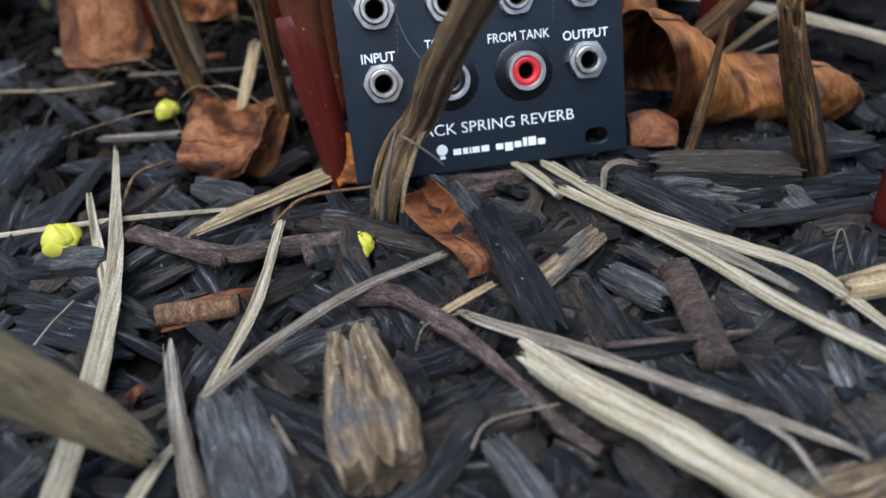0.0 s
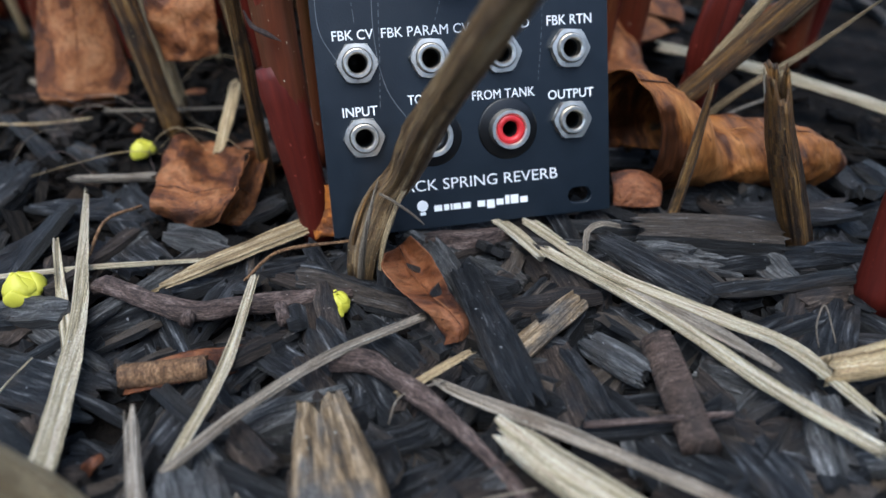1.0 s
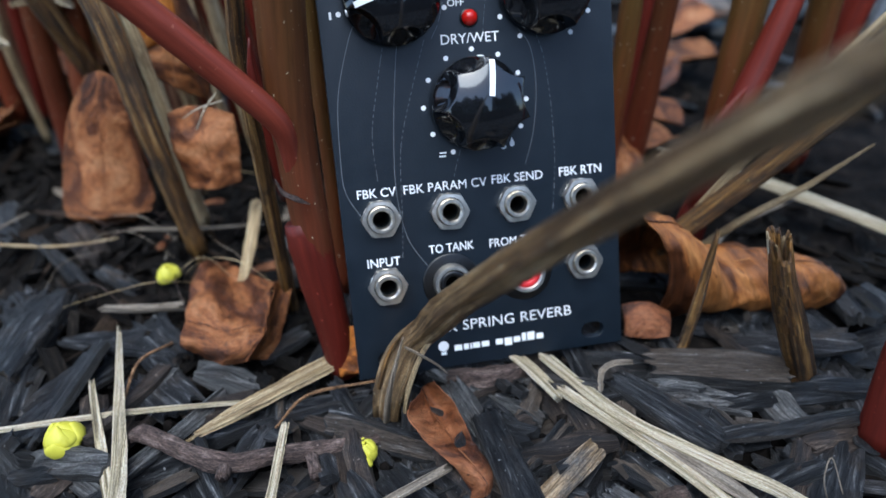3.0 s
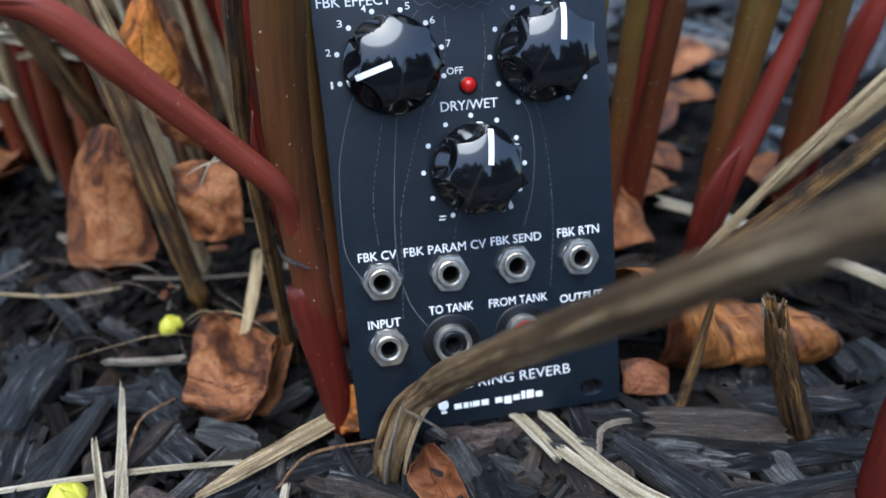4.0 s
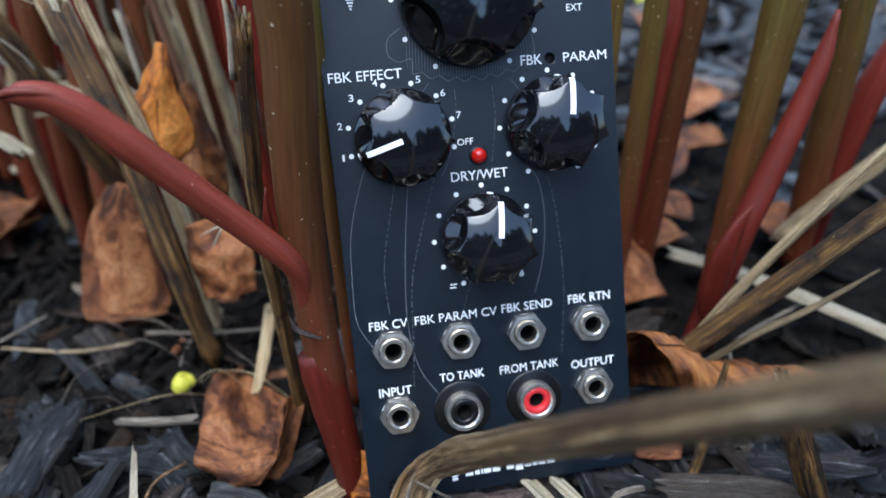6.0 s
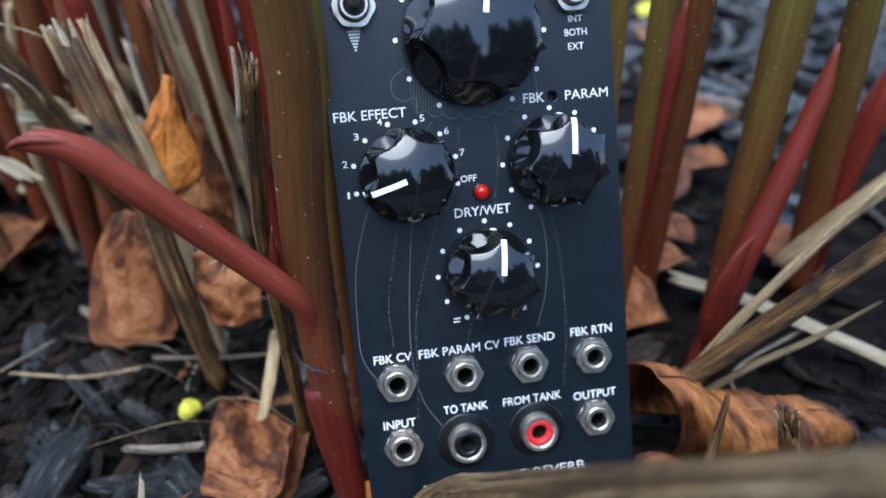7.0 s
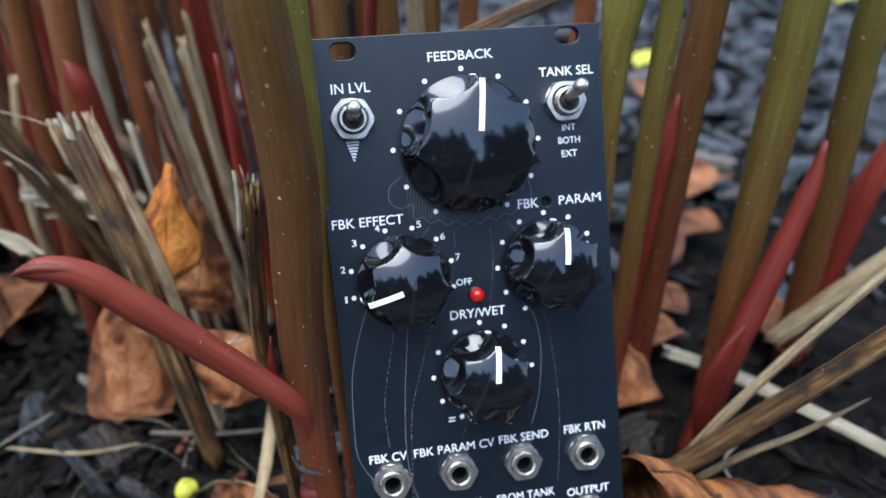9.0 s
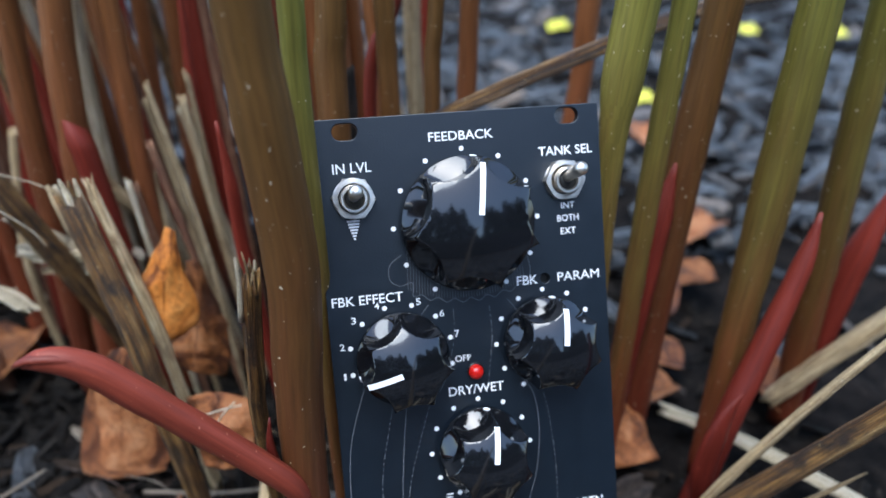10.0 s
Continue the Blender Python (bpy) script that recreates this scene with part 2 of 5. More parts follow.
def plain(name, col, rough, metal=0.0, spec=0.5, grain=60.0, amount=0.25, bump=0.0):
    m, n, l, b = material(name, rough, metal, spec)
    o = n.new("ShaderNodeTexCoord").outputs["Object"]
    a = noise_node(n, l, o, grain / CM * 0.01, 5, 0.6)
    s = ramp(n, [(0.3, tuple(x * (1 - amount) for x in col)), (0.7, tuple(min(1, x * (1 + amount)) for x in col))])
    l.new(a.outputs[0], s.inputs[0])
    l.new(s.outputs[0], b.inputs["Base Color"])
    rr = n.new("ShaderNodeMapRange")
    rr.inputs["To Min"].default_value, rr.inputs["To Max"].default_value = max(0.02, rough * 0.75), min(1, rough * 1.3)
    l.new(a.outputs[0], rr.inputs["Value"])
    l.new(rr.outputs[0], b.inputs["Roughness"])
    if bump:
        f = noise_node(n, l, o, 2500, 3)
        bumped(n, l, b, f.outputs[0], bump, 0.01)
    return m


SOIL = soil_material()
STEM = stem_material("brown_green_shoot", (0.12, 0.017, 0.01), (0.095, 0.036, 0.013), (0.125, 0.07, 0.019))
RUST = stem_material("rusty_brown_shoot", (0.15, 0.028, 0.014), (0.17, 0.055, 0.022), (0.2, 0.085, 0.026))
GSTEM = stem_material("olive_green_shoot", (0.16, 0.024, 0.013), (0.115, 0.065, 0.018), (0.18, 0.185, 0.035))
RED = stem_material("crimson_shoot", (0.07, 0.008, 0.005), (0.145, 0.019, 0.011), (0.2, 0.036, 0.021), (0.27, 0.06, 0.04))
PINK = stem_material("dusky_red_shoot", (0.13, 0.024, 0.014), (0.19, 0.036, 0.021), (0.22, 0.045, 0.027), (0.36, 0.13, 0.085))
LEAF = leaf_material("brown_dead_leaf", (0.08, 0.024, 0.008), (0.25, 0.088, 0.028), (0.42, 0.2, 0.09))
LEAFD = leaf_material("dark_red_brown_leaf", (0.045, 0.014, 0.006), (0.15, 0.05, 0.018), (0.27, 0.115, 0.05))
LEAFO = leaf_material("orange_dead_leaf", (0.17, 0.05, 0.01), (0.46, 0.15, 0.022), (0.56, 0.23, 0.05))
# darker orange-brown: shade of a folded wing put into colour; also for browner leaves
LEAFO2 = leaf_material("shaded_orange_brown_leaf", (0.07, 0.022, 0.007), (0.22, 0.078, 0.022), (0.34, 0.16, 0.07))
LEAFP = leaf_material("tan_dead_leaf", (0.05, 0.015, 0.004), (0.19, 0.066, 0.015), (0.36, 0.16, 0.05))
BUD = plain("yellow_green_bud", (0.54, 0.5, 0.05), 0.45, 0, 0.4, 90, 0.3)
PANEL = plain("black_powder_coat", (0.002, 0.006, 0.0115), 0.36, 0, 0.66, 300, 0.2, 0.35)
INK = plain("white_screen_print", (0.88, 0.89, 0.9), 0.6, 0, 0.3, 200, 0.05)
FAINT = plain("thin_grey_print", (0.13, 0.14, 0.155), 0.6, 0, 0.3, 200, 0.2)
GLOSS = plain("glossy_black_bakelite", (0.005, 0.0055, 0.007), 0.09, 0, 0.95, 80, 0.3)
NICKEL = plain("nickel_plate", (0.78, 0.72, 0.63), 0.34, 1.0, 0.5, 400, 0.2)
HOLE = plain("dark_socket_inside", (0.004, 0.004, 0.004), 0.6)
PLASTIC = plain("black_socket_plastic", (0.005, 0.005, 0.0055), 0.3)
REDPLASTIC = plain("red_socket_plastic", (0.62, 0.03, 0.035), 0.3, 0, 0.5)
LED = plain("red_led_lens", (0.55, 0.012, 0.008), 0.1, 0, 0.6)


# ---- mesh helpers ----
def mesh_of(name, bm, mats, smooth=True):
    for v in bm.verts:
        v.co *= CM
    bm.normal_update()
    me = bpy.data.meshes.new(name)
    bm.to_mesh(me)
    bm.free()
    for m in mats if isinstance(mats, (list, tuple)) else [mats]:
        me.materials.append(m)
    if smooth:
        me.polygons.foreach_set("use_smooth", [True] * len(me.polygons))
    return me


def part(name, bm, mats, parent=None, label="", smooth=True, at=(0, 0, 0), turn=None):
    ob = new(name, mesh_of(name, bm, mats, smooth))
    ob.parent = parent
    ob.matrix_basis = Matrix.Translation(Vector(at) * CM) @ (turn or Matrix.Identity(4))
    return tagged(ob, label)


def spline(points, values, step=0.35):
    """Smooth resampling of a path, with a value carried along it."""
    p = [Vector(q) for q in points]
    p = [p[0] * 2 - p[1]] + p + [p[-1] * 2 - p[-2]]
    v = [values[0], *values, values[-1]]
    out = []
    for i in range(1, len(p) - 2):
        n = max(2, int((p[i + 1] - p[i]).length / step))
        for k in range(n + (i == len(p) - 3)):
            t = k / n
            a, b, c, d = p[i - 1], p[i], p[i + 1], p[i + 2]
            q = 0.5 * (2 * b + (c - a) * t + (2 * a - 5 * b + 4 * c - d) * t * t + (3 * b - a - 3 * c + d) * t ** 3)
            out.append((q, v[i] + (v[i + 1] - v[i]) * t))
    return out


def tube(bm, points, radii, seg=10, ridge=0.0, lumps=0.0, flat=1.0, seed=0, step=0.35, hollow=False, fray=0.0, start=0.0):
    """A tapering stalk swept along a path; ridges run along it, lumps across it. u of the map is the length, v the girth."""
    uvl = bm.loops.layers.uv.verify()
    path = spline(points, radii, step)
    r = random.Random(seed)
    rid = [1 + ridge * (r.random() - 0.5) * 2 for _ in range(seg)]
    ends = [(r.random() - 0.5) * fray for _ in range(seg)]
    side = None
    rings, run, last = [], start, None
    n = len(path)
    for i, (q, rad) in enumerate(path):
        fwd = (path[min(i + 1, n - 1)][0] - path[max(i - 1, 0)][0]).normalized()
        if side is None:
            side = fwd.cross(Vector((0, 0, 1)))
            side = (side if side.length > 0.05 else Vector((1, 0, 0))).normalized()
        side = (side - fwd * side.dot(fwd)).normalized()
        up = side.cross(fwd)
        run += (q - last).length if last else 0
        last = q
        lump = 1 + lumps * noise.noise(Vector((run * 1.7, seed * 3.1, 0)))
        ring = []
        for k in range(seg):
            a = 2 * math.pi * k / seg
            rr = rad * rid[k] * lump * (1 + lumps * 0.6 * noise.noise(Vector((run * 2.3, k * 1.3, seed))))
            off = ends[k] if i in (0, n - 1) else 0
            ring.append(bm.verts.new(q + side * (math.cos(a) * rr) + up * (math.sin(a) * rr * flat) + fwd * off))
        rings.append((ring, run, rad))
    if hollow:
        q0, q1 = path[0][0], path[1][0]
        inward = (q1 - q0).normalized()
        c = q0
        lip = [bm.verts.new(c + (v.co - c) * 0.7) for v in rings[0][0]]
        deep = [bm.verts.new(c + (v.co - c) * 0.6 + inward * rings[0][2] * 1.6) for v in rings[0][0]]
        rings = [(deep, start - 0.3, 0.1), (lip, start - 0.05, 0.1)] + rings
    for (a, ua, ra), (b, ub, rb) in zip(rings, rings[1:]):
        for k in range(seg):
            k2 = (k + 1) % seg
            f = bm.faces.new((a[k], b[k], b[k2], a[k2]))
            girth = 2 * math.pi * max(ra, rb) / seg
            for lp, uv in zip(f.loops, ((ua, k * girth), (ub, k * girth), (ub, (k + 1) * girth), (ua, (k + 1) * girth))):
                lp[uvl].uv = (uv[0] + seed * 1.7, uv[1] + seed * 0.77) if not start else uv
    for ring, u in ((rings[0][0], 0), (rings[-1][0][::-1], 1)):
        f = bm.faces.new(ring)
        for lp in f.loops:
            lp[uvl].uv = (u + lp.vert.co.x * 3, lp.vert.co.y * 3)
    bmesh.ops.recalc_face_normals(bm, faces=bm.faces)
    return bm


def chip_arrays(L, W, T, seed, nx=9, ny=7):
    """Vertices, faces and map of one torn splinter of wood, long axis on x."""
    r = random.Random(seed)
    ridge = [(r.random() - 0.5) for _ in range(ny)]
    under = [(r.random() - 0.5) for _ in range(ny)]
    e0 = [(r.random() - 0.3) * 0.2 * min(L, 2.2 * W) for _ in range(ny)]
    e1 = [(r.random() - 0.3) * 0.2 * min(L, 2.2 * W) for _ in range(ny)]
    w0, w1, bend, twist = r.uniform(0.74, 1), r.uniform(0.74, 1), r.uniform(-0.04, 0.04), r.uniform(-0.18, 0.18)
    skew = r.uniform(-0.12, 0.12)
    verts, faces, uvs = [], [], []
    for i in range(nx):
        s = i / (nx - 1)
        w = W * (w0 + (1 - w0) * min(1, s * 3.5)) * (w1 + (1 - w1) * min(1, (1 - s) * 3.5)) * (1 + 0.05 * math.sin(s * 9 + seed))
        thick = T * (0.75 + 0.5 * noise.noise(Vector((s * 3, seed * 1.3, 0)))) * (0.7 + 0.3 * min(1, 6 * s, 6 * (1 - s)))
        for layer in (1, -1):
            for j in range(ny):
                t = j / (ny - 1) - 0.5
                x = (s - 0.5) * L + (-e0[j] * max(0, 1 - 3 * s)) * -1 - e1[j] * max(0, 3 * s - 2)
                y = t * w + skew * L * (s - 0.5) + bend * L * math.sin(s * math.pi)
                edge = 1 - abs(2 * t) ** 6 * 0.3
                z = layer * thick * 0.5 * edge + (ridge[j] if layer > 0 else under[j]) * T * 0.36 * (0.6 + 0.4 * math.sin(s * 5 + j * 2 + seed))
                z += twist * t * W * (s - 0.5) + 0.1 * T * noise.noise(Vector((s * 7, j * 0.9, seed)))
                verts.append((x, y, z))
                uvs.append((x + seed * 1.37, y + layer * 0.7 + seed * 0.61))
    row = 2 * ny
    for i in range(nx - 1):
        for j in range(ny - 1):
            a = i * row + j
            faces.append((a, a + row, a + row + 1, a + 1))
            a += ny
            faces.append((a, a + 1, a + row + 1, a + row))
        a = i * row
        faces.append((a, a + ny, a + row + ny, a + row))
        a = i * row + ny - 1
        faces.append((a, a + row, a + row + ny, a + ny))
    for j in range(ny - 1):
        faces.append((j, j + 1, j + 1 + ny, j + ny))
        a = (nx - 1) * row + j
        faces.append((a, a + ny, a + ny + 1, a + 1))
    return verts, faces, uvs


def mesh_from(name, verts, faces, uvs, mats, smooth=True):
    me = bpy.data.meshes.new(name)
    me.from_pydata([(x * CM, y * CM, z * CM) for x, y, z in verts], [], faces)
    for m in mats if isinstance(mats, (list, tuple)) else [mats]:
        me.materials.append(m)
    layer = me.uv_layers.new(name="map")
    idx = np.empty(len(me.loops), dtype=np.int32)
    me.loops.foreach_get("vertex_index", idx)
    layer.data.foreach_set("uv", np.asarray(uvs, dtype=np.float32)[idx].ravel())
    if smooth:
        me.polygons.foreach_set("use_smooth", [True] * len(me.polygons))
        me.set_sharp_from_angle(angle=radians(24))
    me.update()
    return me


def surface(name, net, mat, label, category="leaf", nu=26, nv=18, crinkle=0.08, seed=0, thick=0.025, outline=None, ragged=0.05):
    """A curled dead leaf: a sheet drawn through rows of points, with a leaf's outline, crinkles and thickness."""
    rows = [[Vector(q) for q in row] for row in net]

    def along(pts, t):
        x = t * (len(pts) - 1)
        i = min(int(x), len(pts) - 2)
        f = x - i
        a, b, c, d = pts[max(i - 1, 0)], pts[i], pts[i + 1], pts[min(i + 2, len(pts) - 1)]
        return 0.5 * (2 * b + (c - a) * f + (2 * a - 5 * b + 4 * c - d) * f * f + (3 * b - a - 3 * c + d) * f ** 3)

    bm = bmesh.new()
    uvl = bm.loops.layers.uv.verify()
    grid = []
    for i in range(nu):
        u = i / (nu - 1)
        cross = [along([r[k] for r in rows], u) for k in range(len(rows[0]))]
        wide = 1.0 if outline is None else outline(u)
        line = []
        for j in range(nv):
            v = (j / (nv - 1) - 0.5) * wide * (1 + ragged * noise.noise(Vector((u * 11, (j > nv / 2) * 5.0, seed)))) + 0.5
            q = along(cross, min(1, max(0, v)))
            line.append((bm.verts.new(q), u, v))
        grid.append(line)
    size = (rows[-1][len(rows[0]) // 2] - rows[0][len(rows[0]) // 2]).length + 0.01
    side = (rows[len(rows) // 2][-1] - rows[len(rows) // 2][0]).length + 0.01
    for i in range(nu - 1):
        for j in range(nv - 1):
            c = (grid[i][j], grid[i + 1][j], grid[i + 1][j + 1], grid[i][j + 1])
            f = bm.faces.new([k[0] for k in c])
            for lp, k in zip(f.loops, c):
                lp[uvl].uv = (k[1] * size + seed * 3.3, k[2] * side + seed)
    bm.normal_update()
    for line in grid:
        for vert, u, v in line:
            fold = 1 - 2 * abs(noise.noise(vert.co * 1.3 + Vector((seed, 0, 0)))) ** 0.6
            amp = crinkle * (0.3 * noise.noise(vert.co * 0.9 + Vector((seed, 0, 0))) + 0.34 * fold + 0.22 * noise.noise(vert.co * 3.4 + Vector((0, seed, 0))) + 0.1 * noise.noise(vert.co * 8.0))
            rib = -crinkle * 0.22 * math.exp(-((v - 0.5) / 0.04) ** 2)
            vert.co += vert.normal * (amp + rib)
    spine = [line[nv // 2][0].co.copy() for line in grid[::3]]
    bmesh.ops.solidify(bm, geom=bm.faces[:], thickness=thick)
    if category != "leaf" or nu < 20:
        return tagged(part(name, bm, mat), label, category)
    root = tagged(new(name), label, category, "dead leaves")
    root.matrix_basis = Matrix.Translation(spine[0] * CM)
    back = Matrix.Translation(-spine[0])
    bmesh.ops.transform(bm, matrix=back, verts=bm.verts)
    part("blade", bm, mat, root)
    rib = tube(bmesh.new(), [q - spine[0] for q in spine], list(np.linspace(0.028, 0.012, len(spine))), 6, 0.1, 0.1, 1, seed, 0.2)
    part("midrib", rib, mat, root, "thin raised midrib")
    return root


def leafy(u):
    return max(0.06, min(1.0, 1.25 * math.sin(math.pi * (0.06 + 0.9 * u)) ** 0.7))


# ---- things made of stalk and wood ----
counter = iter(range(1, 100000))
CHIP_LABEL = {"black_mulch_wood": "black dyed mulch chip of torn wood on the soil", "weathered_grey_wood": "weathered grey wood chip with open grain on the mulch",
              "split_tan_wood": "split tan and grey wood chunk lying on the mulch", "brown_mulch_wood": "dark brown wood chip half buried in the mulch"}


def chip(p, q, width, thick, mat):
    p, q, s = Vector(p), Vector(q), next(counter)
    fwd = (q - p)
    length = fwd.length
    x = fwd.normalized()
    y = Vector((0, 0, 1)).cross(x).normalized()
    z = x.cross(y)
    big = width > 0.9
    me = mesh_from("wood_chip", *chip_arrays(length * 1.04, width, thick, s, 15 if big else 11, 11 if big else 8), mat)
    ob = new("wood_chip", me)
    rot = Matrix((x, y, z)).transposed().to_4x4() @ Euler((rng.uniform(-0.2, 0.2), 0, 0)).to_matrix().to_4x4()
    ob.matrix_basis = Matrix.Translation(((p + q) / 2 - Vector((0, 0, thick * 0.55))) * CM) @ rot
    return tagged(ob, CHIP_LABEL[mat.name], "wood chip", "mulch chips")


def chunk(p, q, width, thick, mat, taper=0.75, tilt=0.0):
    """A blocky piece of split wood: a squarish bar with deep weathered grain grooves and torn ends."""
    p, q, s = Vector(p), Vector(q), next(counter)
    length = (q - p).length
    around, rows, r = 44, 30, random.Random(s)
    groove = [noise.noise(Vector((k * 0.83, s, 0))) * 0.5 + r.uniform(-0.45, 0.45) for k in range(around)]
    tear = [[r.uniform(0, 0.22) + 0.35 * noise.noise(Vector((k * 0.5, e * 9, s))) for k in range(around)] for e in (0, 1)]
    verts, faces, uvs = [], [], []
    for i in range(rows):
        f = i / (rows - 1)
        w = width * (taper + (1 - taper) * min(1, f * 1.6)) * (1 - 0.18 * max(0, f - 0.75) * 4) / 2
        t = thick * (0.8 + 0.2 * math.sin(math.pi * f)) / 2
        for k in range(around):
            a = 2 * math.pi * k / around
            c, d = math.cos(a), math.sin(a)
            round_off = (abs(c) ** 5 + abs(d) ** 5) ** -0.2
            g = 1 + 0.16 * groove[k] * (0.55 + 0.45 * noise.noise(Vector((f * 4, k * 0.4, s)))) + 0.05 * noise.noise(Vector((f * 9, k * 0.9, s + 3)))
            x = (f - 0.5) * length
            x += tear[0][k] * width * max(0, 1 - f * 5) - tear[1][k] * width * max(0, f * 5 - 4)
            verts.append((x, c * w * round_off * g, d * t * round_off * g * 1.05))
            uvs.append((x + s * 1.3, a / 6.2832 * 2 * (width + thick) + s))
    for i in range(rows - 1):
        for k in range(around):
            k2 = (k + 1) % around
            faces.append((i * around + k, (i + 1) * around + k, (i + 1) * around + k2, i * around + k2))
    faces.append(tuple(range(around)))
    faces.append(tuple(range(rows * around - 1, (rows - 1) * around - 1, -1)))
    ob = new("wood_chip", mesh_from("wood_chip", verts, faces, uvs, mat))
    x = (q - p).normalized()
    y = Vector((0, 0, 1)).cross(x).normalized()
    rot = Matrix((x, y, x.cross(y))).transposed().to_4x4() @ Matrix.Rotation(tilt, 4, "X")
    ob.matrix_basis = Matrix.Translation(((p + q) / 2 - Vector((0, 0, thick * 0.4))) * CM) @ rot
    return tagged(ob, CHIP_LABEL[mat.name], "wood chip", "mulch chips")


STRAW_LABEL = {"pale_dry_straw": "pale dry flattened straw lying across the mulch", "grey_dry_straw": "greyish dry plant stalk lying on the mulch", "tan_dry_straw": "tan fibrous strip of dead stalk on the mulch"}


def straw(points, radii, mat, hollow=False, flat=0.5):
    s = next(counter)
    bm = tube(bmesh.new(), points, radii, 14, 0.3, 0.14, 0.75 if hollow else flat, s, 0.22, hollow, 0.25 * max(radii) / 0.1)
    ob = part("straw", bm, mat)
    ob.data.set_sharp_from_angle(angle=radians(28))
    return tagged(ob, STRAW_LABEL[mat.name], "straw", "dry straws on the mulch")


def twig(points, radii, mat):
    s = next(counter)
    bm = tube(bmesh.new(), points, radii, 12, 0.12, 0.28 if mat is BARK else 0.07, 0.95, s, 0.14, False, 0.06)
    names = {"rough_twig_bark": "rough brown twig lying on the mulch", "ringed_brown_bark": "short ringed brown piece of branch on the mulch", "orange_bark": "short orange-brown roll of bark on the mulch"}
    return tagged(part("twig", bm, mat), names[mat.name], "twig", "twigs on the mulch")


def tendril(points, radii, mat):
    s = next(counter)
    return tagged(part("tendril", tube(bmesh.new(), points, radii, 6, 0.1, 0.2, 1, s, 0.1), mat), "thin dry curling tendril on the mulch", "tendril", "tendrils")


SHOOT_LABEL = {"rusty_brown_shoot": "rusty brown upright shoot in the dense clump behind", "brown_green_shoot": "brownish red and green upright plant shoot from the soil", "olive_green_shoot": "olive green upright plant shoot reddening at its base", "crimson_shoot": "crimson pointed sheath of a young shoot"}


def shoot(points, radii, mat):
    s = next(counter)
    bm = tube(bmesh.new(), points[::-1], radii[::-1], 16, 0.05, 0.06, 1, s, 0.5, start=0.01)
    return tagged(part("plant_shoot", bm, mat), SHOOT_LABEL[mat.name], "plant shoot", "upright shoots")


def spear(points, radii, mat):
    s = next(counter)
    bm = tube(bmesh.new(), points[::-1], radii[::-1], 14, 0.06, 0.05, 0.75, s, 0.35, start=0.01)
    return tagged(part("red_shoot", bm, mat), SHOOT_LABEL[mat.name], "plant shoot", "red shoots")


def stalk(points, radii, label, mat=STALK, hollow=True, flat=0.85, seg=18, ridge=0.13, fray=0.35):
    s = next(counter)
    o = Vector(points[-1])
    pts = [Vector(q) - o for q in points]
    bm = tube(bmesh.new(), pts, radii, seg, ridge, 0.08, flat, s, 0.25, hollow, fray)
    if fray < 0.8:
        return tagged(part("dead_stalk", bm, mat, at=o), label, "dead stalk", "dead stalks")
    root = tagged(new("dead_stalk"), label, "dead stalk", "dead stalks")
    root.matrix_basis = Matrix.Translation(o * CM)
    part("stem", bm, mat, root)
    r = random.Random(s)
    d = (pts[0] - pts[1]).normalized()
    u = d.cross(Vector((0, 1, 0.2))).normalized()
    for k in range(7):
        a = 2 * math.pi * k / 7 + r.random()
        q = pts[0] + (u * math.cos(a) + d.cross(u) * math.sin(a)) * radii[0] * r.uniform(0.4, 0.95)
        n = r.uniform(0.1, 0.55) * fray ** 0.5
        w = radii[0] * r.uniform(0.2, 0.42)
        sp = tube(bmesh.new(), [q - d * 0.9, q, q + d * n + u * r.uniform(-0.12, 0.12)], [w, w, w * 0.35], 6, 0.2, 0.1, 0.6, s + k, 0.2)
        part("splinter", sp, r.choice([STRAW, TANSTRAW, mat]), root, "pale torn splinter")
    return root


def bud(at, size, label, leaves=7, seed=0):
    """A tuft of small fleshy scales round a heart."""
    r = random.Random(seed)
    root = tagged(new("bud"), label, "bud", "yellow-green buds")
    root.matrix_basis = Matrix.Translation(Vector(at) * CM)
    for k in range(leaves):
        inner = k % 2
        a, lean = 2.4 * k + r.uniform(-0.3, 0.3), r.uniform(0.02, 0.2) if inner else r.uniform(0.35, 0.85)
        bm = bmesh.new()
        bmesh.ops.create_icosphere(bm, subdivisions=3, radius=1)
        tall = r.uniform(0.75, 1.0)
        for v in bm.verts:
            t = (v.co.z + 1) / 2
            w = math.sin(math.pi * (0.1 + 0.8 * t ** 0.8))
            x, y = v.co.x * 0.56 * w, v.co.y * 0.26
            y += 0.35 * x * x - 0.32 * math.sin(t * math.pi) + 0.05 * noise.noise(Vector((x * 5, t * 5, k)))
            v.co = Vector((x, y, t * tall)) * size
        part("scale", bm, BUD, root, turn=Matrix.Rotation(a, 4, "Z") @ Matrix.Rotation(lean, 4, "X"))
    return root


# ---- ground ----
def ground_sheet():
    n = 150
    ax = np.sinh(np.linspace(-7.4, 7.4, n)) * 4.0
    verts, uvs = [], []
    for y in ax:
        for x in ax:
            far = min(1.0, (abs(x) + abs(y)) / 200)
            z = -0.62 + (0.35 * noise.noise(Vector((x * 0.35, y * 0.35, 1))) + 0.18 * noise.noise(Vector((x * 1.4, y * 1.4, 5)))) * (1 - far)
            verts.append((x, y + 10, z))
            uvs.append((x, y))
    faces = [(i * n + j, i * n + j + 1, (i + 1) * n + j + 1, (i + 1) * n + j) for i in range(n - 1) for j in range(n - 1)]
    ob = new("ground", mesh_from("ground", verts, faces, uvs, SOIL))
    tagged(ob, "dark wet garden soil under the mulch", "soil", kind="structure")


ground_sheet()


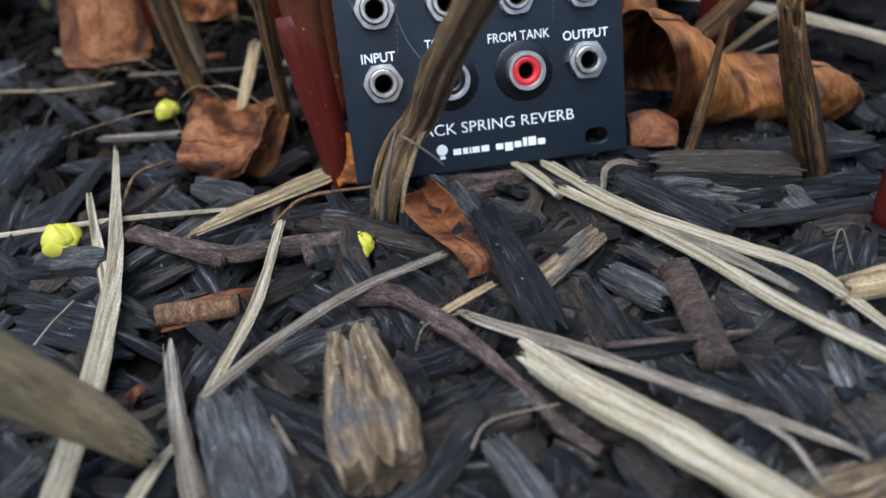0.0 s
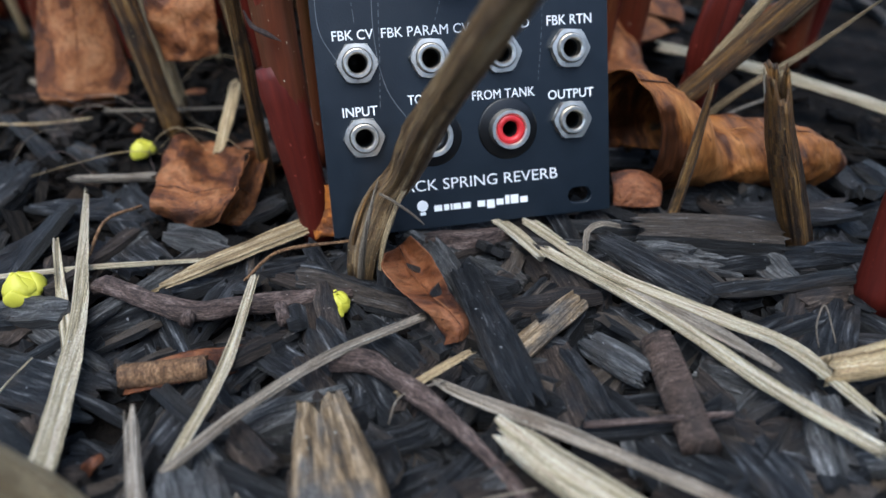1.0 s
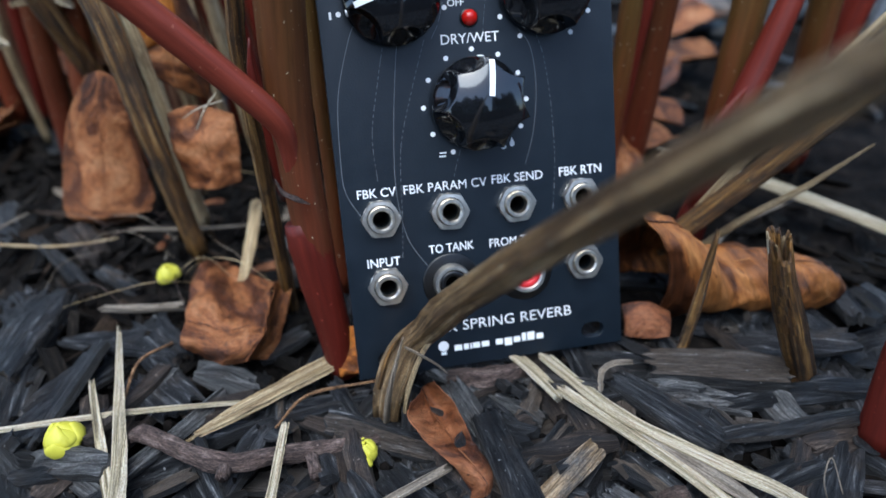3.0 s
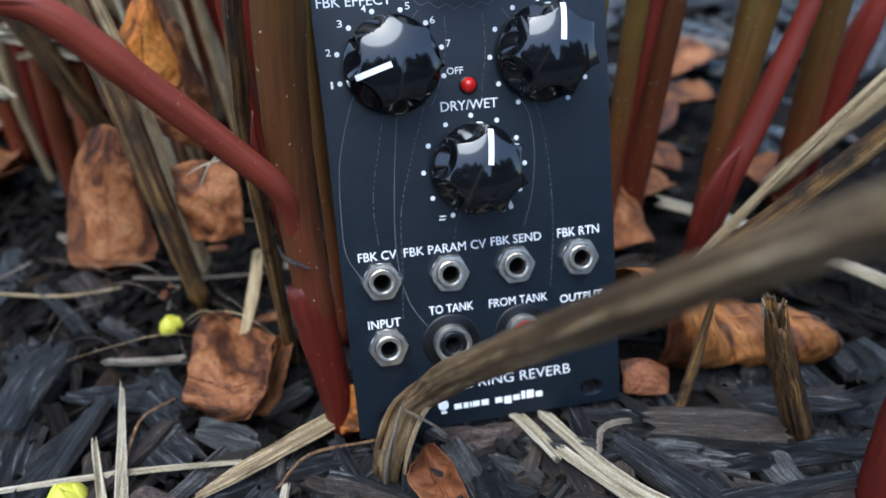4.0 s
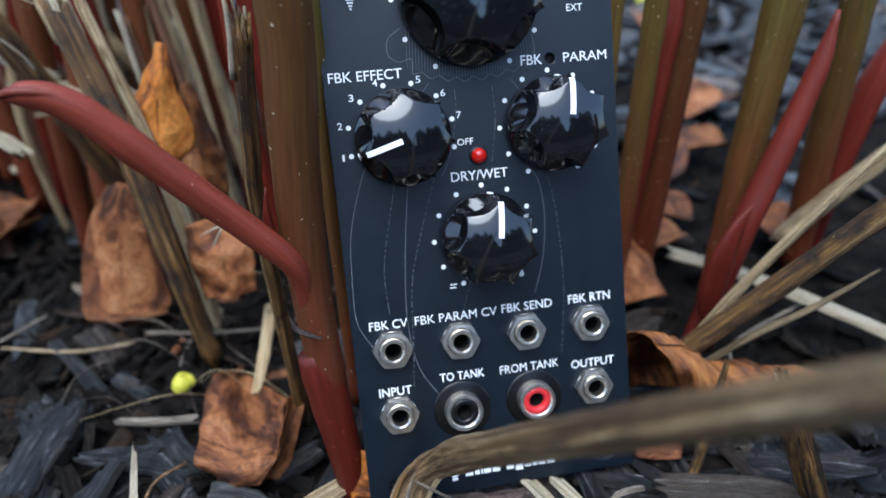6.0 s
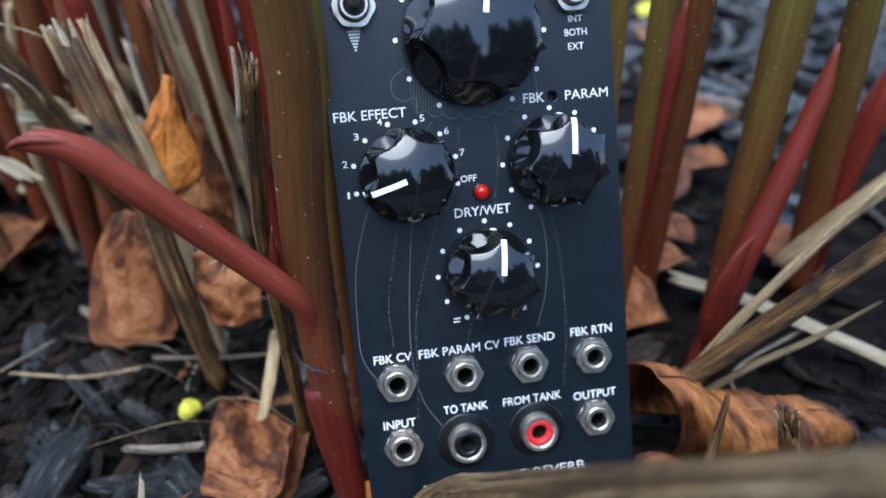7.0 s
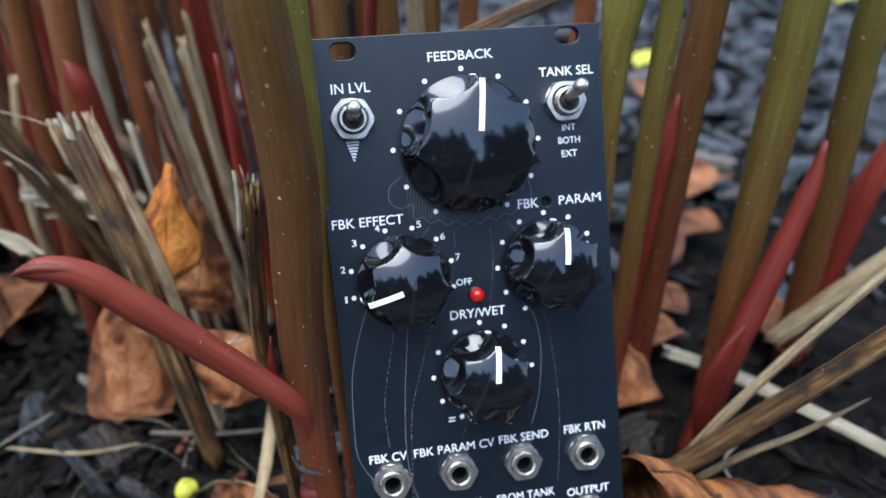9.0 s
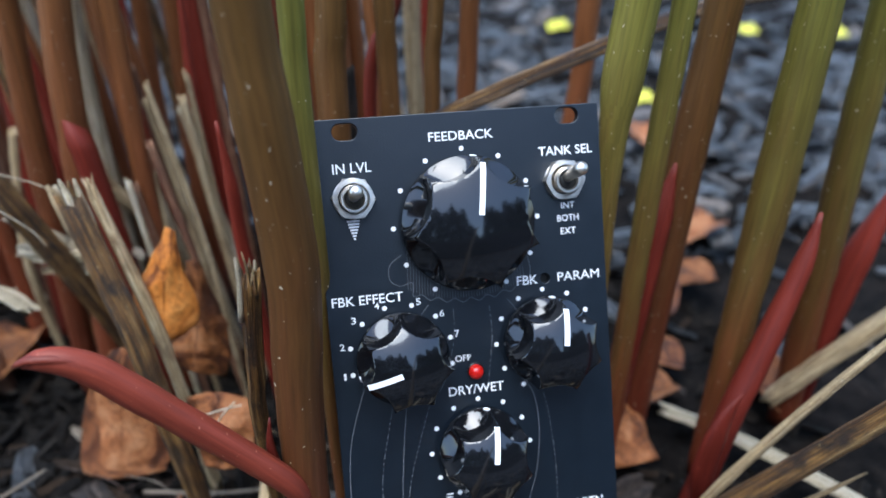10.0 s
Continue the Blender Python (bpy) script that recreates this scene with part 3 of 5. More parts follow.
# ---- the module: a black synthesizer panel, 60.6 mm by 128.5 mm, leaning back ----
# its own axes: x to the right, z up along the panel, y into it
PANEL_POSE = Matrix(((0.99923, 0.0, 0.03935, 0.0), (-0.01547, 0.91944, 0.39292, 0.0), (-0.03618, -0.39322, 0.91873, 0.00289), (0, 0, 0, 1)))
OUT = Matrix.Rotation(math.pi / 2, 4, "X")
module = new("synthesizer_module")
module.matrix_basis = PANEL_POSE
tagged(module, "black synthesizer module with knobs and jacks, leaning on plant shoots", "synthesizer module")


def curve_mesh(cu):
    ob = bpy.data.objects.new("tmp", cu)
    me = bpy.data.meshes.new_from_object(ob)
    bpy.data.objects.remove(ob)
    bpy.data.curves.remove(cu)
    return me


def loop_2d(cu, pts):
    sp = cu.splines.new("POLY")
    sp.points.add(len(pts) - 1)
    for p, (x, z) in zip(sp.points, pts):
        p.co = (x, z, 0, 1)
    sp.use_cyclic_u = True


def slot(cx, cz, half, r, n=10):
    right = [(cx + half + r * math.cos(a), cz + r * math.sin(a)) for a in np.linspace(-math.pi / 2, math.pi / 2, n)]
    left = [(cx - half + r * math.cos(a), cz + r * math.sin(a)) for a in np.linspace(math.pi / 2, 3 * math.pi / 2, n)]
    return right + left


def build_plate():
    cu = bpy.data.curves.new("plate", "CURVE")
    cu.dimensions, cu.fill_mode, cu.extrude, cu.bevel_depth, cu.bevel_resolution = "2D", "BOTH", 0.085, 0.015, 1
    w, h = 6.06, 12.85
    loop_2d(cu, [(0.02, 0.02), (w - 0.02, 0.02), (w - 0.02, h - 0.02), (0.02, h - 0.02)])
    for cx, cz in ((0.68, 12.58), (5.35, 12.62), (5.36, 0.39), (0.7, 0.39)):
        loop_2d(cu, slot(cx, cz, 0.09, 0.185))
    loop_2d(cu, slot(4.665, 9.2, 0.0, 0.125))
    for cx, cz in ((0.82, 3.49), (2.28, 3.49), (3.74, 3.49), (5.2, 3.49), (0.82, 2.03), (5.2, 2.03)):
        loop_2d(cu, slot(cx, cz, 0.0, 0.2))
    for cx in (2.2, 3.82):
        loop_2d(cu, slot(cx, 1.955, 0.0, 0.2))
    me = curve_mesh(cu)
    bm = bmesh.new()
    bm.from_mesh(me)
    bmesh.ops.transform(bm, matrix=OUT, verts=bm.verts)
    bmesh.ops.translate(bm, vec=(0, 0.1, 0), verts=bm.verts)
    for f in bm.faces:
        f.smooth = False
    part("front_panel", bm, PANEL, module, "matte black powder-coated metal front panel", smooth=False)


build_plate()


def text(body, xl, xr, zc, height, name="lettering", mat=INK):
    cu = bpy.data.curves.new("text", "FONT")
    cu.body, cu.size, cu.offset, cu.resolution_u = body, 1.0, -0.004 if len(body) > 14 else 0.0 if "M" in body else 0.007, 3
    me = curve_mesh(cu)
    bm = bmesh.new()
    bm.from_mesh(me)
    xs, ys = [v.co.x for v in bm.verts], [v.co.y for v in bm.verts]
    x0, x1, y0, y1 = min(xs), max(xs), min(ys), max(ys)
    for v in bm.verts:
        x = xl + (v.co.x - x0) / (x1 - x0) * (xr - xl)
        z = zc + ((v.co.y - y0) / (y1 - y0) - 0.5) * height
        v.co = Vector((x, -0.006, z))
    part(name, bm, mat, module, "white printed lettering", smooth=False)


for body, xl, xr, zc, height in (
        ("FEEDBACK", 2.37, 3.73, 12.36, 0.19), ("IN LVL", 0.37, 1.15, 11.85, 0.2), ("TANK SEL", 4.69, 5.88, 11.9, 0.19),
        ("INT", 5.12, 5.42, 10.73, 0.13), ("BOTH", 5.02, 5.5, 10.46, 0.14), ("EXT", 5.08, 5.42, 10.18, 0.14),
        ("FBK EFFECT", 0.11, 1.58, 9.14, 0.2), ("FBK", 4.04, 4.5, 9.2, 0.2), ("PARAM", 4.95, 5.89, 9.2, 0.19),
        ("OFF", 2.58, 2.92, 7.67, 0.14), ("DRY/WET", 2.39, 3.6, 6.97, 0.2)):
    text(body, xl, xr, zc, height)
for body, xl, xr, zc, height in (
        ("FBK CV", 0.38, 1.19, 4.03, 0.19), ("FBK PARAM CV", 1.35, 3.13, 4.03, 0.19), ("FBK SEND", 3.24, 4.37, 4.05, 0.19), ("FBK RTN", 4.74, 5.7, 4.06, 0.19),
        ("INPUT", 0.44, 1.14, 2.55, 0.19), ("TO TANK", 1.77, 2.75, 2.7, 0.19), ("FROM TANK", 3.1, 4.43, 2.68, 0.19), ("OUTPUT", 4.72, 5.72, 2.57, 0.19),
        ("BLACK SPRING REVERB", 1.17, 4.87, 0.93, 0.23)):
    text(body, xl, xr, zc, height)
for body, cx, cz in (("1", 0.24, 7.57), ("2", 0.24, 8.2), ("3", 0.52, 8.73), ("4", 1.02, 8.99), ("5", 1.89, 8.99), ("6", 2.37, 8.69), ("7", 2.66, 8.22)):
    text(body, cx - (0.02 if body == "1" else 0.05), cx + (0.03 if body == "1" else 0.05), cz, 0.14, "numeral")


def flat_shape(name, polys, mat=INK, label="", y=-0.006):
    bm = bmesh.new()
    for poly in polys:
        bm.faces.new([bm.verts.new((x, y, z)) for x, z in poly])
    return part(name, bm, mat, module, label, smooth=False)


def disc(cx, cz, r, n=18):
    return [(cx + r * math.cos(2 * math.pi * k / n), cz + r * math.sin(2 * math.pi * k / n)) for k in range(n)]


def bar(x0, x1, z0, z1):
    return [(x0, z0), (x1, z0), (x1, z1), (x0, z1)]


# maker's mark: a round badge and a row of plain blocks
flat_shape("badge", [disc(1.9, 0.5, 0.12), bar(1.84, 1.96, 0.3, 0.37)], INK, "white round maker's badge")
bx = 2.14
for k, wide in enumerate((0.2, 0.13, 0.05, 0.19, 0.2, 0, 0.19, 0.2, 0.18, 0.11, 0.2, 0.19)):
    if wide:
        flat_shape("mark_block", [bar(bx, bx + wide * 0.86, 0.36 - (0.05 if k == 7 else 0), 0.49 + (0.06 if k in (9, 10) else 0))], INK)
    bx += (wide or 0.1) + 0.012

# scale dots round the knobs
KNOBS = {"feedback": (3.04, 10.55, 1.4, 8), "param": (4.59, 7.88, 0.97, 8), "effect": (1.46, 7.87, 0.97, -107), "dry_wet": (3.01, 5.66, 0.95, 8)}
for key, ring in (("feedback", 1.54), ("param", 1.09), ("dry_wet", 1.09), ("effect", 1.09)):
    cx, cz, _, _ = KNOBS[key]
    angles = [-15 + 30 * k for k in range(8)] if key == "effect" else [-60 + 30 * k for k in range(11)]
    for a in angles:
        flat_shape("scale_dot", [disc(cx + ring * math.cos(radians(a)), cz + ring * math.sin(radians(a)), 0.052)])
flat_shape("drop_icon", [disc(3.74, 4.76, 0.055), [(3.69, 4.79), (3.79, 4.79), (3.74, 4.9)]])
flat_shape("wave_icon", [bar(2.16, 2.3, 4.63, 4.66), bar(2.18, 2.32, 4.7, 4.73)])
flat_shape("level_wedge", [bar(0.70 - w, 0.70 + w, z, z + 0.04) for w, z in ((0.13, 10.76), (0.115, 10.7), (0.1, 10.64), (0.08, 10.58), (0.06, 10.52), (0.04, 10.46), (0.02, 10.4))], INK, "white striped wedge under the switch")


def ribbon(name, pts, width=0.014, dash=0.0, mat=FAINT):
    path = [Vector(q) for q, _ in spline([(x, 0, z) for x, z in pts], [1] * len(pts), 0.06)]
    polys, run = [], 0
    for a, b in zip(path, path[1:]):
        run += (b - a).length
        if dash and (run % dash) > dash * 0.6:
            continue
        s = Vector((-(b - a).z, 0, (b - a).x)).normalized() * width / 2
        polys.append([(a.x - s.x, a.z - s.z), (b.x - s.x, b.z - s.z), (b.x + s.x, b.z + s.z), (a.x + s.x, a.z + s.z)])
    flat_shape(name, polys, mat, y=-0.004)


ribbon("printed_line", [(0.75, 7.5), (0.53, 7.05), (0.22, 6.0), (0.13, 4.8), (0.16, 4.1), (0.45, 3.52)])
ribbon("printed_line", [(1.6, 7.3), (1.45, 6.7), (1.26, 5.2), (1.2, 4.0), (1.35, 3.0), (1.78, 2.25)])
ribbon("printed_line", [(4.0, 7.1), (4.25, 6.7), (4.33, 5.9), (4.22, 5.0), (4.0, 4.3)])
ribbon("dashed_line", [(1.3, 7.3), (1.05, 6.3), (0.82, 5.2), (0.84, 4.2)], 0.012, 0.11)
ribbon("dashed_line", [(2.05, 7.0), (1.7, 6.0), (1.38, 4.9), (1.28, 3.6), (1.2, 2.6)], 0.012, 0.11)
ribbon("dashed_line", [(4.3, 7.2), (4.52, 6.5), (4.64, 5.4), (4.65, 4.2), (4.52, 2.9)], 0.012, 0.11)
ribbon("dashed_line", [(3.4, 8.75), (3.42, 8.1), (3.3, 7.3), (3.25, 6.9)], 0.012, 0.11)
ribbon("dashed_line", [(2.62, 8.75), (2.6, 8.2), (2.4, 7.4), (2.2, 7.0)], 0.012, 0.11)
ribbon("dashed_line", [(2.62, 4.75), (2.5, 4.4), (2.42, 4.15)], 0.012, 0.11)
ribbon("printed_line", [(3.8, 8.85), (3.98, 8.6), (4.1, 8.3)])
ribbon("printed_line", [(2.1, 8.9), (1.85, 8.6), (1.7, 8.3)])
cloud = [(1.62, 10.0), (1.36, 9.8), (1.34, 9.5), (1.55, 9.35), (1.8, 9.4)]
edge_x = np.linspace(1.8, 4.25, 15)
for k, x in enumerate(edge_x):
    cloud.append((float(x), 8.9 + 0.25 * ((x - 3.0) / 1.25) ** 2 + (0.06 if k % 2 else -0.03)))
cloud += [(4.35, 9.4), (4.3, 9.75)]
ribbon("cloud_outline", cloud, 0.014)
for k in range(44):
    x = 1.7 + 2.5 * k / 43
    low = 8.97 + 0.25 * ((x - 3.0) / 1.25) ** 2
    top = 10.55 - math.sqrt(max(0.02, 1.3 ** 2 - (x - 3.04) ** 2)) + 0.05
    flat_shape("hatch_line", [[(x - 0.004, low), (x + 0.004, low), (3.04 + (x - 3.04) * 0.96 + 0.004, max(top, low + 0.05)), (3.04 + (x - 3.04) * 0.96 - 0.004, max(top, low + 0.05))]], FAINT, y=-0.003)


def lathe(profile, seg=40, shape=None, close=True):
    """Turned solid about z; shape(angle, r, z) may bend the radius."""
    bm = bmesh.new()
    rings = []
    for r, z in profile:
        rings.append([bm.verts.new(((shape(2 * math.pi * k / seg, r, z) if shape else r) * math.cos(2 * math.pi * k / seg),
                                    (shape(2 * math.pi * k / seg, r, z) if shape else r) * math.sin(2 * math.pi * k / seg), z)) for k in range(seg)])
    for a, b in zip(rings, rings[1:]):
        for k in range(seg):
            bm.faces.new((a[k], a[(k + 1) % seg], b[(k + 1) % seg], b[k]))
    if close:
        bm.faces.new(rings[0][::-1])
        bm.faces.new(rings[-1])
    return bm


def sharp(ob, degrees=35):
    ob.data.set_sharp_from_angle(angle=radians(degrees))
    return ob


def knob(cx, cz, R, turn, label):
    """A domed bakelite knob with seven scoops cut into its side; a ridge points along its y."""
    n, far, cut = 7, 1.34 * R, 0.63 * R
    low, shelf = 0.26, 0.5

    def scooped(a, r, z):
        if z <= low or r < 0.5 * R:
            return r
        d = ((a - math.pi / 2) % (2 * math.pi / n)) - math.pi / n
        s = far * math.sin(d)
        limit = far * math.cos(d) - math.sqrt(cut * cut - s * s) if abs(s) < cut else R
        t = min(1, (z - low) / (shelf - low)) ** 1.0
        return min(r, R + (limit - R) * t)

    def dome(r):
        f = min(1, r / R)
        return 1.34 - 0.28 * f ** 2 - 1.2 * max(0, f - 0.78) ** 1.7

    wall = [(R * (1 - 0.035 * (z - 0.12)), z) for z in (0.12, 0.26, 0.29, 0.32, 0.35, 0.38, 0.41, 0.44, 0.47, 0.5, 0.62, 0.74, 0.86)] + [(R * 0.965, 0.92), (R * 0.95, dome(R * 0.95))]
    caps = [0.92, 0.89, 0.86, 0.83, 0.8, 0.77, 0.74, 0.71, 0.68, 0.64, 0.58, 0.5, 0.4, 0.28, 0.15, 0.03]
    prof = [(R * 0.93, 0.03), (R * 0.96, 0.08), (R * 0.99, 0.1)] + wall + [(R * k, dome(R * k)) for k in caps]
    body = part("knob", lathe(prof, 196, scooped), GLOSS, module, label, at=(cx, -0.02, cz), turn=OUT @ Matrix.Rotation(radians(-turn), 4, "Z"))
    sharp(body, 40)

    def strip(name, r0, r1, w, text_label):
        bm = bmesh.new()
        rows = [[bm.verts.new((sx * w, R * r, dome(R * r) + lift)) for sx, lift in ((-1, -0.02), (-1, 0.012), (1, 0.012), (1, -0.02))] for r in np.linspace(r0, r1, 10)]
        for a, b in zip(rows, rows[1:]):
            for k in range(3):
                bm.faces.new((a[k], a[k + 1], b[k + 1], b[k]))
        bm.faces.new(rows[0])
        bm.faces.new(rows[-1][::-1])
        bmesh.ops.recalc_face_normals(bm, faces=bm.faces)
        part(name, bm, INK, body, text_label, smooth=False)

    strip("pointer_line", 0.16, 0.88, 0.055, "white pointer line")
    bm = bmesh.new()
    bmesh.ops.create_uvsphere(bm, u_segments=14, v_segments=8, radius=0.075)
    bmesh.ops.scale(bm, vec=(1, 0.35, 1.25), verts=bm.verts)
    part("pointer_spot", bm, INK, body, "white spot on the rim", at=(-0.02, R * 0.985, 0.27))


for key, (cx, cz, R, turn) in KNOBS.items():
    knob(cx, cz, R, turn, "large glossy black fluted knob" if R > 1 else "glossy black fluted knob")


def hexed(flat_r):
    def f(a, r, z):
        return min(r, flat_r / math.cos(a % (math.pi / 3) - math.pi / 6)) if r > flat_r * 0.9 else r
    return f


def nut(parent, at, corner, top, name="hex_nut"):
    fl = corner * math.cos(math.pi / 6)
    prof = [(corner, 0.0), (corner, top - 0.05), (corner * 0.93, top), (fl * 0.82, top + 0.005)]
    return sharp(part(name, lathe(prof, 60, hexed(fl), close=False), NICKEL, parent, "nickel-plated hex nut", at=at, turn=Matrix.Rotation(rng.uniform(-0.1, 0.1), 4, "Z")), 30)


def jack(cx, cz):
    root = part("jack_socket", lathe([(0.285, 0), (0.285, 0.22), (0.265, 0.26), (0.215, 0.26), (0.19, 0.23), (0.185, -0.1)], 36, close=False), NICKEL, module, "nickel jack socket", at=(cx, 0, cz), turn=OUT)
    sharp(root)
    nut(root, (0, 0, 0.0), 0.43, 0.16)
    part("washer", lathe([(0.385, 0.0), (0.385, 0.015), (0.3, 0.017)], 36, close=False), NICKEL, root)
    part("socket_hole", lathe([(0.21, 0.12), (0.19, 0.1), (0.18, -0.3), (0.17, -0.9), (0.01, -0.9)], 24, close=False), HOLE, root, "dark socket hole")


for cx in (0.82, 2.28, 3.74, 5.2):
    jack(cx, 3.49)
for cx in (0.82, 5.2):
    jack(cx, 2.03)


def phono(cx, cz, ring_mat, label):
    root = part("phono_socket", lathe([(0.63, 0.0), (0.63, 0.025), (0.6, 0.04), (0.25, 0.045)], 44, close=False), PLASTIC, module, label, at=(cx, 0, cz), turn=OUT)
    sleeve = part("sleeve", lathe([(0.41, 0.03), (0.41, 0.27), (0.395, 0.31), (0.33, 0.31), (0.3, 0.27), (0.295, 0.1)], 44, close=False), NICKEL, root, "nickel sleeve")
    sharp(sleeve)
    part("insulator", lathe([(0.3, 0.05), (0.3, 0.24), (0.28, 0.27), (0.2, 0.27), (0.17, 0.24), (0.165, 0.05)], 40, close=False), ring_mat, root, "coloured insulator ring")
    part("pin_hole", lathe([(0.18, 0.15), (0.165, 0.13), (0.16, -0.8), (0.01, -0.8)], 24, close=False), HOLE, root)


phono(2.2, 1.95, PLASTIC, "phono socket with a black insulator")
phono(3.82, 1.96, REDPLASTIC, "phono socket with a red insulator")


def toggle(cx, cz, lean_up, lean_side):
    root = part("toggle_switch", lathe([(0.28, 0), (0.28, 0.3), (0.26, 0.34), (0.22, 0.34), (0.19, 0.3), (0.18, 0.1)], 36, close=False), NICKEL, module, "nickel toggle switch", at=(cx, 0, cz), turn=OUT)
    sharp(root)
    nut(root, (0, 0, 0.0), 0.455, 0.18)
    part("washer", lathe([(0.42, 0.0), (0.42, 0.015), (0.3, 0.017)], 36, close=False), NICKEL, root)
    part("switch_throat", lathe([(0.22, 0.0), (0.2, 0.28), (0.02, 0.29)], 24), HOLE, root)
    lever = lathe([(0.1, 0.15), (0.11, 0.5), (0.135, 0.95), (0.145, 1.1), (0.13, 1.18), (0.08, 1.23), (0.02, 1.24)], 24)
    part("lever", lever, NICKEL, root, "tapered nickel lever", turn=Matrix.Rotation(radians(-lean_up), 4, "X") @ Matrix.Rotation(radians(lean_side), 4, "Y"))


toggle(0.74, 11.24, 8, 0)
toggle(5.2, 11.27, 12, 0)

led = part("led_bezel", lathe([(0.19, 0.0), (0.19, 0.03), (0.165, 0.04)], 28), PLASTIC, module, at=(3.0, 0, 7.36), turn=OUT)
part("led_lens", lathe([(0.165, 0.02), (0.16, 0.1), (0.13, 0.17), (0.07, 0.21), (0.01, 0.22)], 28), LED, led, "red indicator lens")
# black plug added behind the small hole so that it looks dark
part("hole_plug", lathe([(0.14, -0.16), (0.12, -0.15), (0.01, -0.15)], 20), HOLE, module, "black plug added to darken the small hole", at=(4.665, 0, 9.2), turn=OUT)


# ---- living shoots ----
shoot([(0.72, 4.00, 20.59), (0.46, 4.00, 14.60), (0.36, 4.00, 12.29), (0.10, 3.60, 0.00)], [0.240, 0.240, 0.240, 0.219], GSTEM)
shoot([(-4.43, 12.50, 21.44), (-5.60, 12.50, 13.53), (-6.00, 12.50, 10.82), (-7.23, 12.50, -0.30)], [0.416, 0.416, 0.444, 0.444], RUST)
shoot([(-6.54, 14.00, 20.42), (-7.39, 14.00, 12.47), (-7.73, 14.00, 9.28), (-8.50, 14.00, -0.30)], [0.353, 0.353, 0.379, 0.379], RUST)
shoot([(-3.97, 13.00, 21.34), (-4.40, 13.00, 13.35), (-4.57, 13.00, 10.17), (-4.69, 13.00, 6.83), (-4.88, 13.00, -0.30)], [0.277, 0.277, 0.299, 0.304, 0.304], RUST)
shoot([(-2.51, 16.00, 20.70), (-3.07, 16.00, 12.72), (-3.40, 16.00, 8.03), (-3.84, 16.00, -0.30)], [0.374, 0.374, 0.411, 0.411], RUST)
shoot([(-4.08, 18.00, 20.46), (-4.52, 18.00, 12.47), (-4.80, 18.00, 7.44), (-5.12, 18.00, -0.30)], [0.267, 0.267, 0.294, 0.294], RUST)
shoot([(2.11, 9.00, 21.60), (1.41, 9.00, 13.63), (1.18, 9.00, 11.02), (0.90, 8.20, 0.00)], [0.388, 0.388, 0.416, 0.416], STEM)
shoot([(2.95, 10.00, 21.35), (2.80, 10.00, 13.35), (2.75, 10.00, 10.70), (2.50, 9.20, 0.00)], [0.272, 0.272, 0.291, 0.291], STEM)
shoot([(4.61, 9.00, 21.41), (3.95, 9.00, 13.44), (3.74, 9.00, 10.91), (3.40, 8.40, 0.00)], [0.206, 0.206, 0.221, 0.221], STEM)
shoot([(6.00, 12.00, 20.78), (5.52, 12.00, 12.79), (5.34, 12.00, 9.80), (4.50, 11.40, 0.00)], [0.276, 0.276, 0.295, 0.295], RUST)
shoot([(10.54, 14.00, 19.73), (9.96, 14.00, 11.75), (9.74, 14.00, 8.71), (8.00, 13.40, 0.00)], [0.370, 0.370, 0.393, 0.393], RUST)
shoot([(8.37, 5.50, 20.75), (7.55, 5.50, 13.80), (7.34, 5.50, 12.02), (7.16, 5.40, 9.64), (6.70, 4.90, 0.00)], [0.458, 0.458, 0.447, 0.265, 0.265], GSTEM)
shoot([(9.39, 6.00, 20.59), (8.89, 6.00, 13.61), (8.57, 6.00, 9.18), (8.06, 6.00, -0.30)], [0.283, 0.283, 0.294, 0.294], GSTEM)
shoot([(11.13, 7.00, 19.49), (10.39, 7.00, 12.53), (9.88, 7.00, 7.72), (9.24, 7.00, -0.30)], [0.449, 0.449, 0.508, 0.508], STEM)
shoot([(12.26, 5.50, 20.46), (11.91, 5.50, 13.47), (11.67, 5.50, 8.69), (11.32, 5.30, 5.25), (10.90, 5.06, -0.30)], [0.472, 0.472, 0.527, 0.462, 0.462], GSTEM)
shoot([(14.52, 6.50, 20.43), (14.53, 6.50, 12.43), (14.54, 6.50, 6.95), (14.55, 6.50, -0.30)], [0.415, 0.415, 0.462, 0.462], GSTEM)

crossing = spear([(12.62, 4.80, 8.47), (12.28, 4.60, 7.12), (11.26, 4.20, 4.55), (10.54, 3.90, 3.00), (9.39, 3.42, -0.30)], [0.056, 0.272, 0.373, 0.381, 0.381], RED)
blade = tube(bmesh.new(), [(9.75, 3.3, -0.2), (9.72, 3.3, 0.9), (9.62, 3.3, 1.9), (9.78, 3.3, 3.0), (10.05, 3.35, 3.75), (10.42, 3.4, 4.3)], [0.22, 0.33, 0.38, 0.33, 0.2, 0.02], 14, 0.06, 0.05, 0.6, 77, 0.2, start=0.01)
part("sheath", blade, RED, crossing, "pointed crimson sheath folded round the foot")
spear([(9.60, 6.70, 9.39), (9.31, 6.60, 8.00), (8.82, 6.40, 5.71), (7.86, 6.01, -0.30)], [0.044, 0.329, 0.407, 0.407], RED)
spear([(16.93, 7.00, 7.64), (16.24, 7.00, 5.49), (15.57, 6.90, 2.51), (15.10, 6.83, -0.30)], [0.163, 0.478, 0.470, 0.470], RED)
spear([(-6.25, 12.30, 10.74), (-5.93, 12.20, 9.74), (-5.81, 12.20, 8.13), (-5.34, 12.20, -0.30)], [0.063, 0.466, 0.468, 0.468], RED)
